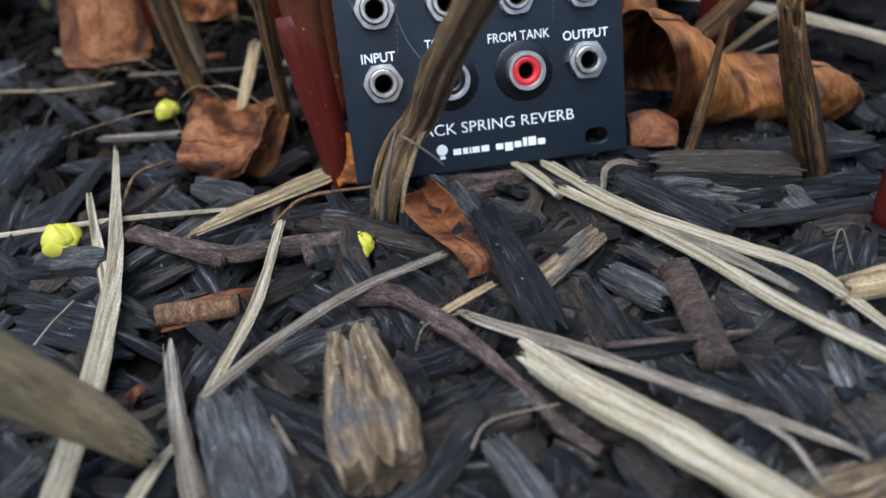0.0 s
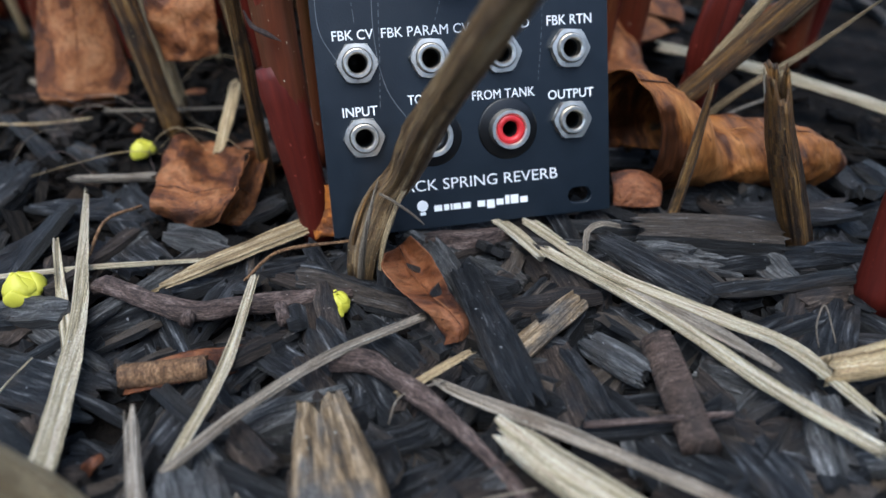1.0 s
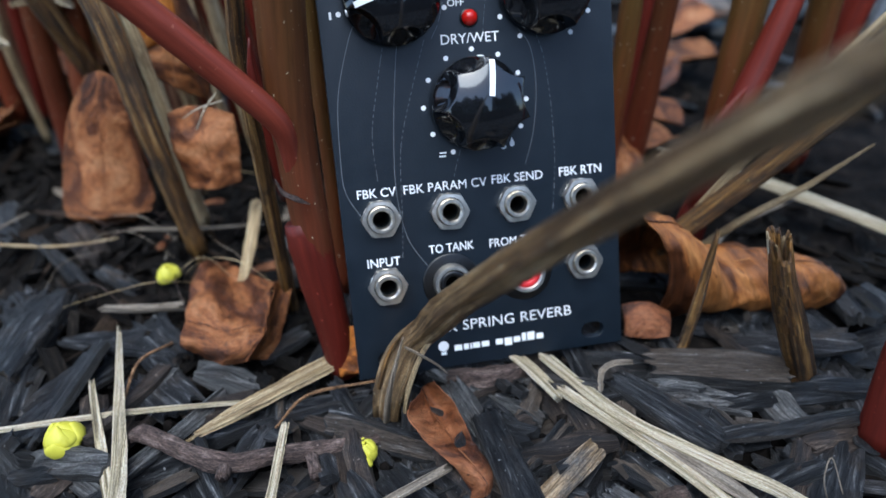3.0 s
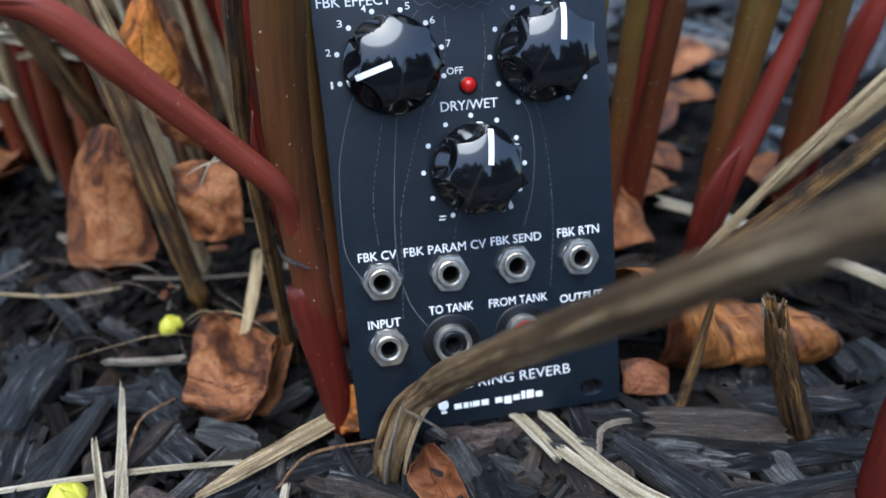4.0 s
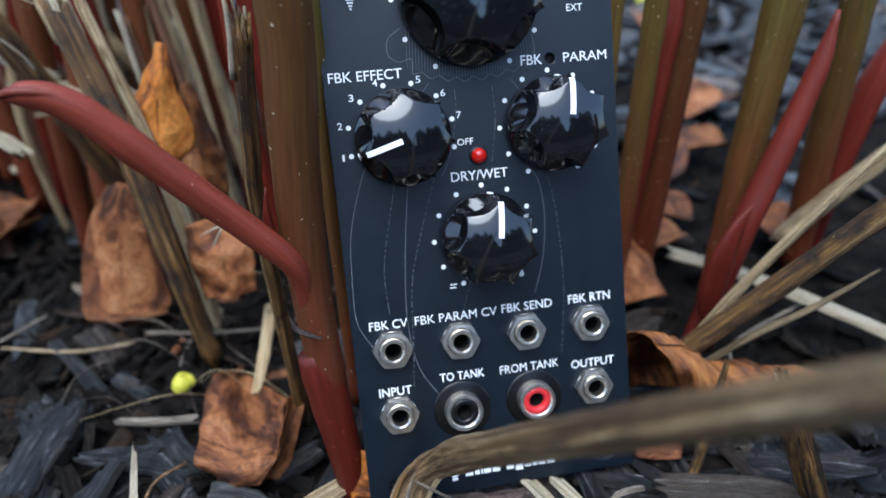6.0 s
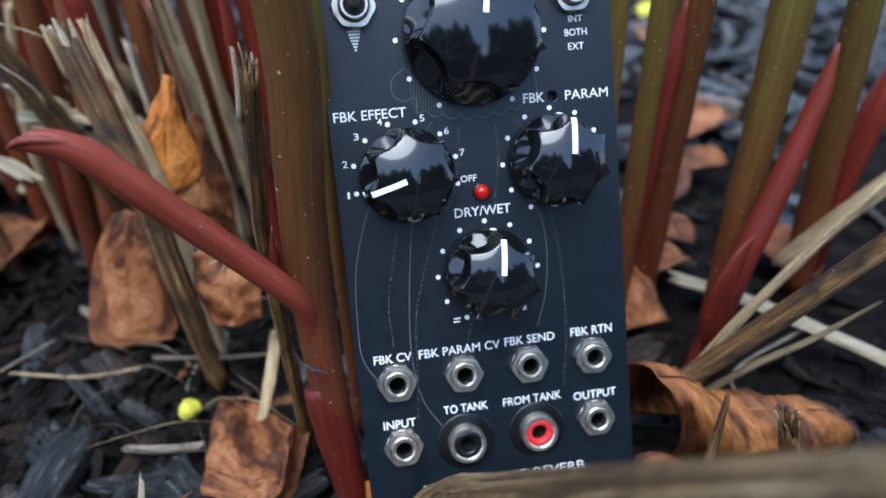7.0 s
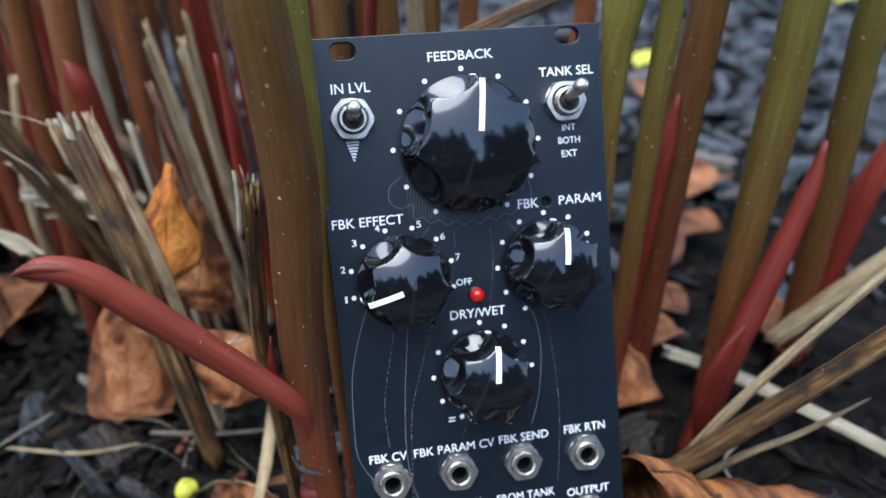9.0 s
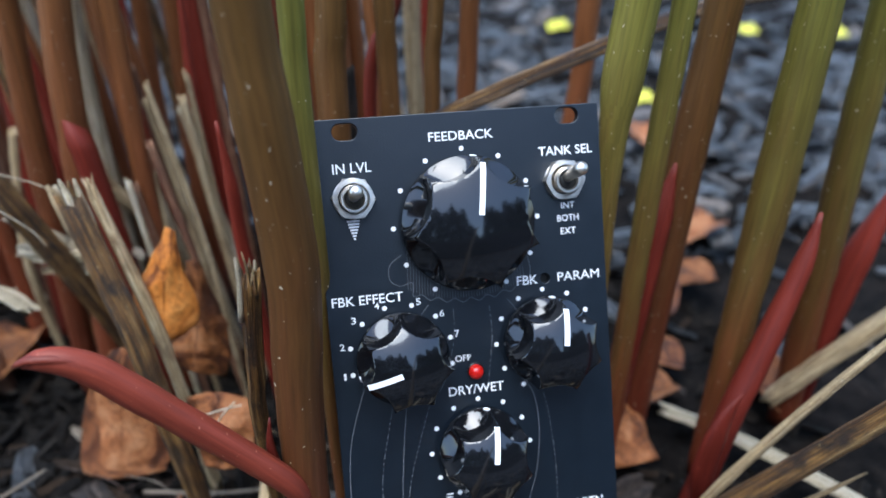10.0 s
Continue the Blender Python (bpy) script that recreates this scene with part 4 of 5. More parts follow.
spear([(-1.73, 9.00, 10.97), (-1.66, 9.00, 9.19), (-1.66, 9.00, 6.61), (-1.20, 8.60, 0.00)], [0.042, 0.191, 0.235, 0.235], RED)
spear([(4.84, 11.00, 17.87), (3.23, 11.00, 13.14), (2.31, 11.00, 10.43), (2.20, 10.50, 0.00)], [0.166, 0.166, 0.193, 0.193], RED)
spear([(-8.57, 18.00, 16.70), (-9.09, 18.00, 11.73), (-9.66, 18.00, 6.24), (-10.17, 18.00, -0.30)], [0.375, 0.375, 0.416, 0.416], RED)
spear([(-0.50, 15.00, 17.71), (-1.11, 15.00, 12.75), (-1.55, 15.00, 9.18), (-1.00, 14.00, 0.00)], [0.348, 0.348, 0.374, 0.374], RED)

# the thick red bud shoot that branches from the stem beside the module
stem_root = tagged(new("plant_shoot"), "thick brown shoot with a red branch and red foot sheath", "plant shoot", "upright shoots")
part("stem", tube(bmesh.new(), [(-0.35, 1.65, 21.02), (-0.24, 2.0, 15.03), (-0.2, 2.1, 13.34), (-0.14, 2.25, 10.43), (-0.38, 2.25, 7.8), (-0.52, 2.1, 5.4), (-0.48, 1.6, 3.0), (-0.3, 0.9, -0.3)][::-1], [0.43, 0.43, 0.46, 0.48, 0.46, 0.42, 0.37, 0.28][::-1], 18, 0.05, 0.05, 1, 2, 0.4, start=0.01), STEM, stem_root)
branch = tube(bmesh.new(), [(-0.66, 1.75, 3.2), (-0.66, 1.8, 4.2), (-0.64, 1.76, 5.1), (-0.78, 1.68, 5.8), (-1.45, 1.7, 6.68), (-2.24, 1.7, 7.64), (-2.97, 1.68, 8.54), (-3.6, 1.66, 9.3), (-4.02, 1.62, 9.62), (-4.36, 1.6, 9.71), (-4.62, 1.58, 9.68)],
              [0.14, 0.18, 0.2, 0.25, 0.27, 0.285, 0.3, 0.29, 0.25, 0.19, 0.07], 18, 0.03, 0.04, 0.92, 3, 0.15, start=0.01)
part("red_branch", branch, PINK, stem_root, "dusky red thick young side shoot")
lip = tube(bmesh.new(), [(-3.5, 1.6, 9.36), (-3.8, 1.55, 9.62), (-4.15, 1.52, 9.76), (-4.5, 1.52, 9.79), (-4.74, 1.55, 9.68)], [0.05, 0.11, 0.13, 0.1, 0.03], 10, 0.05, 0.05, 0.8, 40, 0.12, start=0.01)
part("leaf_edge", lip, PINK, stem_root, "rolled edge of the folded leaf tip")
sheath = tube(bmesh.new(), [(-0.3, 0.9, -0.3), (-0.36, 1.1, 0.8), (-0.5, 1.4, 2.2), (-0.58, 1.6, 3.0), (-0.68, 1.72, 3.5)], [0.32, 0.37, 0.43, 0.43, 0.34], 16, 0.06, 0.05, 0.9, 5, 0.25, start=0.01)
part("sheath", sheath, RED, stem_root, "dark crimson sheath round the foot")
nick = tube(bmesh.new(), [(-1.0, 1.4, 4.72), (-0.9, 1.32, 4.45), (-0.66, 1.25, 4.3), (-0.42, 1.3, 4.1)], [0.012, 0.055, 0.07, 0.015], 10, 0.3, 0.35, 0.5, 6, 0.08)
part("dry_collar", nick, BARK, stem_root, "grey papery scale at the joint")
small = tube(bmesh.new(), [(-1.0, 2.0, 5.9), (-1.08, 2.0, 6.6), (-1.0, 2.05, 7.3)], [0.13, 0.12, 0.02], 10, 0.05, 0.05, 0.8, 8, 0.15, start=0.01)
part("side_bud", small, RED, stem_root, "small pointed crimson side bud")
edge_stem = tube(bmesh.new(), [(10.1, -3.8, -0.4), (10.25, -3.5, 1.2), (10.5, -3.1, 3.5), (10.8, -2.5, 6.5), (11.1, -1.9, 10.0)], [0.55, 0.52, 0.46, 0.4, 0.38], 18, 0.04, 0.05, 0.95, 9, 0.4, start=0.01)
tagged(part("red_shoot", edge_stem, RED), "dark crimson shoot with a swollen foot", "plant shoot", "red shoots")

# ---- dead stalks ----
bent = stalk([(0.45, -0.66, -0.3), (0.58, -0.52, 0.3), (0.85, -0.32, 0.85), (1.15, -0.25, 1.4), (1.48, -0.62, 2.05), (1.73, -1.87, 3.63), (2.09, -3.31, 5.28), (2.54, -4.75, 6.92), (3.09, -6.25, 8.61), (3.72, -7.76, 10.28), (4.45, -9.3, 11.96), (5.3, -10.91, 13.69), (6.22, -12.52, 15.4)],
      [0.27, 0.33, 0.35, 0.33, 0.31, 0.3, 0.28, 0.255, 0.225, 0.2, 0.185, 0.175, 0.17], "thick brown dead stalk bent over in front of the module", BENT, hollow=False, ridge=0.2)
foot = Vector((6.22, -12.52, 15.4))
for k, (pts, radii, mat, words) in enumerate((
        ([(0.95, -0.75, 1.75), (1.2, -0.85, 1.6), (1.6, -0.9, 1.2), (1.75, -1.0, 1.05)], [0.03, 0.035, 0.03, 0.015], DULL, "thin grey fibre hanging off the bend"),
        ([(0.4, -0.9, -0.2), (0.5, -0.95, 0.6), (0.72, -0.88, 1.4), (0.95, -0.78, 2.05)], [0.1, 0.1, 0.07, 0.02], DULL, "pale strip peeling from the stalk foot"),
        ([(0.75, -0.95, -0.2), (0.95, -0.85, 0.7), (1.3, -0.75, 1.5), (1.6, -0.98, 2.2), (1.85, -2.0, 3.5)], [0.05, 0.07, 0.06, 0.05, 0.02], TANSTRAW, "raised tan rib along the stalk"),
        ([(0.3, -0.5, 0.0), (0.42, -0.45, 0.7), (0.7, -0.3, 1.3), (1.0, -0.35, 1.75)], [0.06, 0.07, 0.06, 0.02], STALK, "dark split edge of the stalk"))):
    part("peeling_strip", tube(bmesh.new(), [Vector(q) - foot for q in pts], radii, 8, 0.25, 0.15, 0.6, 60 + k, 0.1), mat, bent, words)
stalk([(-3.72, -5.95, 0.4), (-4.0, -6.05, 1.2), (-4.4, -6.15, 2.1), (-4.75, -6.3, 2.9), (-5.5, -6.6, 4.4)], [0.24, 0.34, 0.42, 0.46, 0.48], "blunt tan dead stalk slanting up from the mulch", TANSTRAW, False)
stalk([(7.5, 2.55, 0.0), (8.6, 2.1, 1.35), (9.9, 1.5, 3.1), (11.7, 0.66, 5.6), (13.9, -0.3, 8.7), (15.0, -0.8, 10.2)], [0.26, 0.3, 0.3, 0.28, 0.27, 0.26], "brown ribbed dead stalk slanting over curled leaves")
stalk([(8.4, 2.6, 0.3), (9.6, 2.5, 2.2), (11.2, 2.2, 4.6), (12.9, 1.8, 7.0)], [0.12, 0.14, 0.13, 0.1], "thin split tan stalk beside a thicker one", TANSTRAW, False)
stalk([(12.0, 0.8, 3.75), (10.9, 1.2, 2.6), (9.9, 1.7, 1.6), (9.0, 2.2, 0.4)], [0.03, 0.08, 0.1, 0.1], "thin tan broken stem end", TANSTRAW, False)
stalk([(13.6, 6.2, 1.0), (15.0, 5.6, 3.0), (17.0, 5.0, 5.2), (19.0, 4.4, 7.0)], [0.3, 0.32, 0.32, 0.3], "pale tan dead stalk behind the shoots", TANSTRAW)
stalk([(7.85, -0.2, 2.8), (7.68, -0.35, 2.0), (7.42, -0.6, 1.1), (7.1, -0.8, -0.1)], [0.06, 0.1, 0.13, 0.13], "short thin dead stem with a pale broken tip", flat=0.5)
stalk([(8.05, -1.85, 3.55), (8.4, -1.85, 2.5), (8.95, -1.85, 1.2), (9.6, -1.8, -0.3)], [0.22, 0.29, 0.34, 0.34], "short cut dead stalk with a frayed pale end", fray=0.9)
stalk([(7.5, -5.6, 0.3), (8.4, -5.7, 0.45), (9.4, -5.75, 0.6)], [0.25, 0.31, 0.32], "golden cut straw stub lying on the mulch", TANSTRAW)
stalk([(-5.52, 8.8, 9.5), (-5.0, 8.1, 7.5), (-4.57, 7.5, 5.89), (-4.2, 6.9, 3.2), (-3.8, 6.5, 0.0)], [0.36, 0.36, 0.34, 0.32, 0.3], "split brown dead stalk with a broken pale top", fray=0.8)
stalk([(-4.97, 8.9, 9.4), (-4.5, 8.4, 7.4), (-4.1, 8.0, 5.4), (-3.6, 7.6, 0.0)], [0.12, 0.17, 0.17, 0.17], "pale splintered dead stalk beside another", TANSTRAW, fray=1.2)
stalk([(-0.91, 2.6, 10.1), (-1.07, 2.7, 8.86), (-1.19, 2.8, 7.71), (-1.32, 3.0, 6.22), (-1.37, 3.6, -0.3)], [0.2, 0.2, 0.19, 0.18, 0.18], "brown dead stalk with a splintered top", fray=0.9)
stalk([(-9.0, 11.2, 11.4), (-8.0, 11.4, 8.6), (-7.2, 11.8, 6.0), (-6.5, 12.4, 3.0), (-6.0, 12.9, -0.2)], [0.4, 0.42, 0.4, 0.38, 0.36], "thick fibrous brown dead stalk leaning outward", STALK, fray=1.0)
stalk([(1.7, 9.7, 11.75), (1.65, 9.7, 9.5), (1.5, 9.5, 0.0)], [0.16, 0.17, 0.18], "black dead stalk with a pale broken tip", BROWN, fray=0.3)
stalk([(3.4, 7.9, 10.75), (5.2, 8.2, 11.25), (7.15, 8.5, 11.76), (10.9, 9.0, 12.63), (14.4, 9.5, 12.9)], [0.2, 0.23, 0.24, 0.24, 0.22], "tan dead stalk lying slantwise across the shoots", STALK)
r = random.Random(31)
for k in range(16):
    x, y = r.uniform(-4.4, -2.2), r.uniform(11, 15)
    h = r.uniform(6.5, 11.2)
    stalk([(x - 0.7 + r.uniform(-0.3, 0.3), y + 0.8, h), (x - 0.3, y + 0.4, h * 0.55), (x + r.uniform(0, 0.5), y, -0.2)], [r.uniform(0.08, 0.14)] * 3, "thin pale cut stalk standing in a dense clump", r.choice([TANSTRAW, STRAW, REDSTALK, TANSTRAW]), True, 0.85, 10)
# the back of the clump, with extra tall stems added to block sky light
for k in range(52):
    x, y = r.uniform(-16, 5.5), r.uniform(13, 30)
    h = r.uniform(7, 26)
    stalk([(x + r.uniform(-2.0, 1.2), y + r.uniform(-1, 1), h), (x + r.uniform(-0.3, 0.3), y, h * 0.5), (x, y, -0.3)], [r.uniform(0.12, 0.32)] * 3, "dead brown stalk standing behind the living shoots", r.choice([TANSTRAW, STALK, STRAW, REDSTALK, REDSTALK]), True, 0.9, 10)
for k in range(34):
    x, y = r.uniform(-15, 6), r.uniform(12, 28)
    h = r.uniform(14, 30)
    q = [(x + r.uniform(-1.6, 1.0), y + r.uniform(-1, 1), h), (x + r.uniform(-0.5, 0.3), y, h * 0.5), (x, y, -0.3)]
    (shoot if k % 3 else spear)(q, [0.18 if k % 3 else 0.04, 0.3, 0.34], RUST if k % 3 else RED)

# thin dry fibres tangled over the litter
r = random.Random(47)
for k in range(18):
    x, y, z, a = r.uniform(-10, -1.5), r.uniform(3.0, 10.5), r.uniform(0.1, 1.0), r.uniform(0, 3.14)
    n = r.uniform(0.8, 2.2)
    c, d = math.cos(a) * n, math.sin(a) * n * 0.6
    tendril([(x - c, y - d, 0.05), (x - c * 0.3, y - d * 0.3, z), (x + c * 0.4, y + d * 0.3, z * r.uniform(0.6, 1.2)), (x + c, y + d, 0.1)], [0.006, 0.012, 0.01, 0.005], r.choice([DULL, TANSTRAW, BARK]))
for pts in ([(-9.1, 10.6, 9.6), (-7.9, 10.4, 9.75), (-6.9, 10.2, 9.5), (-6.3, 10.0, 9.25)], [(-8.7, 10.4, 9.55), (-8.0, 10.3, 8.9), (-7.2, 10.2, 8.1), (-6.9, 10.1, 7.6)],
            [(-2.9, 5.9, 3.9), (-2.55, 5.7, 4.5), (-2.2, 5.6, 4.9)], [(-3.2, 6.2, 4.1), (-2.7, 5.9, 4.45), (-2.1, 5.8, 4.6)]):
    tendril(pts, [0.015, 0.025, 0.018, 0.01][:len(pts)], STRAW)

# pale broken straw caught in the clump
straw([(-8.69, 12.6, 7.35), (-7.88, 12.3, 7.1899999999999995), (-7.08, 12.0, 6.83)], [0.128, 0.16, 0.14400000000000002], STRAW)
straw([(-8.33, 12.6, 6.42), (-7.35, 12.3, 6.39), (-6.37, 12.0, 6.17)], [0.272, 0.34, 0.30600000000000005], STRAW)
straw([(-8.35, 12.6, 6.16), (-7.41, 12.3, 6.029999999999999), (-6.47, 12.0, 5.7)], [0.24, 0.3, 0.27], STRAW)
straw([(-8.03, 12.6, 5.55), (-7.27, 12.3, 5.6499999999999995), (-6.52, 12.0, 5.55)], [0.16000000000000003, 0.2, 0.18000000000000002], TANSTRAW)
straw([(-9.76, 12.6, 5.12), (-9.27, 12.3, 4.9799999999999995), (-8.77, 12.0, 4.64)], [0.20800000000000002, 0.26, 0.234], STRAW)
straw([(-8.55, 12.6, 7.19), (-8.09, 12.3, 7.1), (-7.63, 12.0, 6.8)], [0.08000000000000002, 0.1, 0.09000000000000001], STRAW)
straw([(-6.18, 12.6, 6.68), (-6.01, 12.3, 6.6), (-5.85, 12.0, 6.33)], [0.11200000000000002, 0.14, 0.12600000000000003], STRAW)
straw([(-5.69, 12.6, 5.85), (-5.36, 12.3, 6.0), (-5.03, 12.0, 5.95)], [0.128, 0.16, 0.14400000000000002], DULL)

# ---- dead leaves ----
surface("dead_leaf", [[(-4.0, 2.41, 0.1), (-3.86, 2.36, 0.45), (-3.81, 3.5, 0.5), (-3.67, 5.16, 0.3)], [(-3.55, 1.99, 0.0), (-3.34, 1.8, 0.55), (-3.19, 2.92, 0.75), (-3.43, 5.09, 0.5)], [(-2.98, 1.57, 0.0), (-2.77, 1.4, 0.6), (-2.8, 2.73, 0.65), (-3.03, 5.41, 0.1)], [(-2.6, 1.35, 0.15), (-2.29, 1.34, 0.7), (-2.27, 2.67, 0.6), (-2.24, 4.48, 0.3)], [(-2.39, 1.19, 0.35), (-1.98, 1.3, 0.85), (-1.83, 2.02, 0.9), (-1.63, 3.31, 0.8)]], LEAF, "curled brown dead leaf lying on the mulch", crinkle=0.2, seed=1, nu=38, nv=34, ragged=0.12)
surface("dead_leaf", [[(-2.42, 1.22, 0.3), (-1.98, 1.32, 0.82), (-1.84, 2.03, 0.88), (-1.61, 3.38, 0.76)], [(-2.33, 1.68, -0.1), (-1.95, 1.89, 0.25), (-1.74, 2.64, 0.35), (-1.47, 3.8, 0.5)], [(-2.04, 1.7, -0.2), (-1.73, 2.12, -0.1), (-1.5, 2.78, 0.1), (-1.18, 3.6, 0.6)]], LEAFO2, "orange wing of a folded dead leaf, shade put into its colour", crinkle=0.12, seed=13, ragged=0.1)
surface("dead_leaf", [[(-6.03, 9.6, 4.23), (-5.56, 9.4, 4.38), (-5.09, 9.2, 4.15)], [(-6.79, 9.8, 3.2), (-5.87, 9.2, 3.42), (-5.05, 9.0, 3.2)], [(-7.43, 9.8, 1.84), (-6.18, 9.0, 1.97), (-5.02, 8.8, 1.77)], [(-7.79, 9.4, 0.53), (-6.5, 8.7, 0.62), (-4.98, 8.6, 0.75)], [(-7.75, 9.2, 0.1), (-6.6, 8.6, 0.2), (-5.2, 8.5, 0.3)]], LEAF, "broad rusty brown dead leaf propped among stalks", crinkle=0.08, seed=2, nu=34, nv=34, ragged=0.08)
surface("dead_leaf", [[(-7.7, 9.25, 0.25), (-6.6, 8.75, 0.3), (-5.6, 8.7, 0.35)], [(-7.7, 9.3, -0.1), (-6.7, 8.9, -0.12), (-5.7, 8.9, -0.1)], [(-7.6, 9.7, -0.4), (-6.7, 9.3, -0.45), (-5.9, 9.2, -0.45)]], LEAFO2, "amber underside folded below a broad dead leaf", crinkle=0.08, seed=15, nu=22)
surface("dead_leaf", [[(-3.81, 7.6, 3.68), (-2.99, 7.4, 3.88), (-2.09, 7.2, 3.62)], [(-3.82, 7.2, 2.83), (-2.98, 6.8, 3.06), (-2.07, 6.9, 2.89)], [(-3.62, 6.8, 1.8), (-2.91, 6.5, 1.85), (-2.21, 6.6, 1.91)]], LEAF, "crumpled brown dead leaf behind the stalks", crinkle=0.2, seed=12, ragged=0.12)
surface("dead_leaf", [[(-3.5, 8.9, 8.31), (-3.36, 8.8, 8.3), (-3.25, 8.7, 8.27)], [(-4.09, 8.8, 7.41), (-3.64, 8.4, 7.46), (-3.27, 8.6, 7.23)], [(-4.81, 8.7, 6.4), (-3.94, 8.2, 6.43), (-3.07, 8.5, 6.11)], [(-4.74, 8.5, 5.67), (-4.1, 8.1, 5.55), (-3.19, 8.4, 5.62)], [(-4.57, 8.4, 5.23), (-4.17, 8.1, 5.28), (-3.72, 8.3, 5.3)]], LEAFO, "bright orange dead leaf standing upright in the clump", crinkle=0.16, seed=3)
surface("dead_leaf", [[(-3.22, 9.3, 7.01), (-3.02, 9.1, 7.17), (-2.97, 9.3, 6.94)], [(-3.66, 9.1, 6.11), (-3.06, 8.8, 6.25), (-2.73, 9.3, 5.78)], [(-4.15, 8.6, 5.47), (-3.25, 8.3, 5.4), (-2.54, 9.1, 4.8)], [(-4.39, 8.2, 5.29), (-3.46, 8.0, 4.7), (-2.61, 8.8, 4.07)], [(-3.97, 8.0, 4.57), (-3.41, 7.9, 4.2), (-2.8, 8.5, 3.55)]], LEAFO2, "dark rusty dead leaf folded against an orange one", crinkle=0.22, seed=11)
def rolled(stations, sweep=(-62, -25, 15, 55, 95, 140, 185, 215), shear=0.42):
    """Rows of points for a leaf rolled into a hood: each station gives x, middle y and z, half height and half depth."""
    net = []
    for x, y, z, h, d in stations:
        ring_now = []
        for a in sweep:
            c, w = math.cos(radians(a)), math.sin(radians(a))
            ring_now.append((x + shear * c * h / 1.1, y - d * c, z + h * w))
        net.append(ring_now)
    return net


surface("dead_leaf", rolled([(6.72, 1.2, 1.15, 1.45, 0.85), (7.3, 1.15, 1.1, 1.38, 1.0), (7.95, 1.1, 0.9, 1.14, 1.05), (8.6, 1.0, 0.56, 0.74, 0.95), (9.3, 0.85, 0.52, 0.74, 0.95), (10.2, 0.65, 0.46, 0.72, 0.9), (11.1, 0.5, 0.36, 0.66, 0.7), (11.7, 0.45, 0.28, 0.36, 0.4)]), LEAFP, "large tan dead leaf curled over beside the module", crinkle=0.28, seed=4, nu=52, nv=44, ragged=0.16)
surface("dead_leaf", [[(6.2, 0.1, 0.0), (6.25, 0.25, 0.25), (6.3, 0.6, 0.55)], [(6.65, -0.1, 0.0), (6.75, 0.1, 0.35), (6.8, 0.5, 0.6)], [(7.2, -0.2, 0.0), (7.3, 0.0, 0.15), (7.4, 0.3, 0.3)]], LEAFD, "crumpled brown leaf scrap beside the module foot", crinkle=0.14, seed=5, nu=16, nv=14)
surface("dead_leaf", [[(0.89, -1.3, 0.75), (1.17, -0.83, 0.45), (1.35, -0.48, 0.3), (1.5, -0.86, 0.75)], [(0.79, -1.48, 0.6), (1.22, -1.29, 0.25), (1.51, -1.05, 0.12), (1.78, -1.34, 0.55)], [(1.03, -2.07, 0.45), (1.38, -2.03, 0.3), (1.69, -1.76, 0.15), (1.88, -2.14, 0.5)], [(1.34, -2.56, 0.35), (1.59, -2.71, 0.5), (1.86, -2.72, 0.45), (2.04, -2.38, 0.25)], [(1.69, -3.06, 0.1), (1.84, -3.27, 0.4), (2.02, -3.18, 0.35), (2.15, -2.81, 0.1)], [(1.63, -3.26, 0.0), (1.81, -3.38, 0.15), (1.96, -3.35, 0.15), (2.11, -3.12, 0.0)]], LEAFD, "thin orange brown leaf curled below the module", crinkle=0.12, seed=6, nu=30, nv=24, thick=0.015, ragged=0.15)
surface("dead_leaf", [[(-0.4, 0.6, -0.1), (-0.2, 0.55, 0.0), (0.05, 0.5, 0.0)], [(-0.4, 0.85, 0.55), (-0.2, 0.8, 0.5), (0.1, 0.8, 0.5)], [(-0.35, 1.1, 1.05), (-0.2, 1.05, 1.0), (0.1, 1.0, 1.0)]], LEAFO, "small orange leaf scrap against the module edge", crinkle=0.08, seed=7, nu=12, nv=10)
surface("dead_leaf", [[(7.9, 5.6, -0.1), (8.9, 5.2, 0.4), (9.6, 5.4, 0.2)], [(7.7, 6.6, 0.9), (8.7, 6.2, 1.3), (9.5, 6.4, 0.8)], [(7.8, 7.4, 1.6), (8.6, 7.2, 2.1), (9.3, 7.2, 1.6)]], LEAF, "rusty brown dead leaf leaning behind the module", crinkle=0.2, seed=8)
surface("dead_leaf", [[(-3.85, -2.4, -0.1), (-3.9, -3.1, 0.0)], [(-2.9, -2.35, 0.02), (-2.8, -3.1, 0.05)], [(-1.9, -2.3, -0.1), (-2.0, -3.0, -0.05)]], LEAFD, "flat purplish brown dead leaf in the mulch", crinkle=0.08, seed=9, nu=16, nv=12)
surface("petal", [[(-4.3, -4.55, 0.1), (-4.15, -4.75, 0.05)], [(-4.1, -4.6, 0.3), (-4.0, -4.75, 0.25)], [(-3.95, -4.5, 0.25), (-3.92, -4.6, 0.2)]], LEAFD, "small crimson scale lying on the soil", "plant scale", crinkle=0.04, seed=10, nu=8, nv=6)
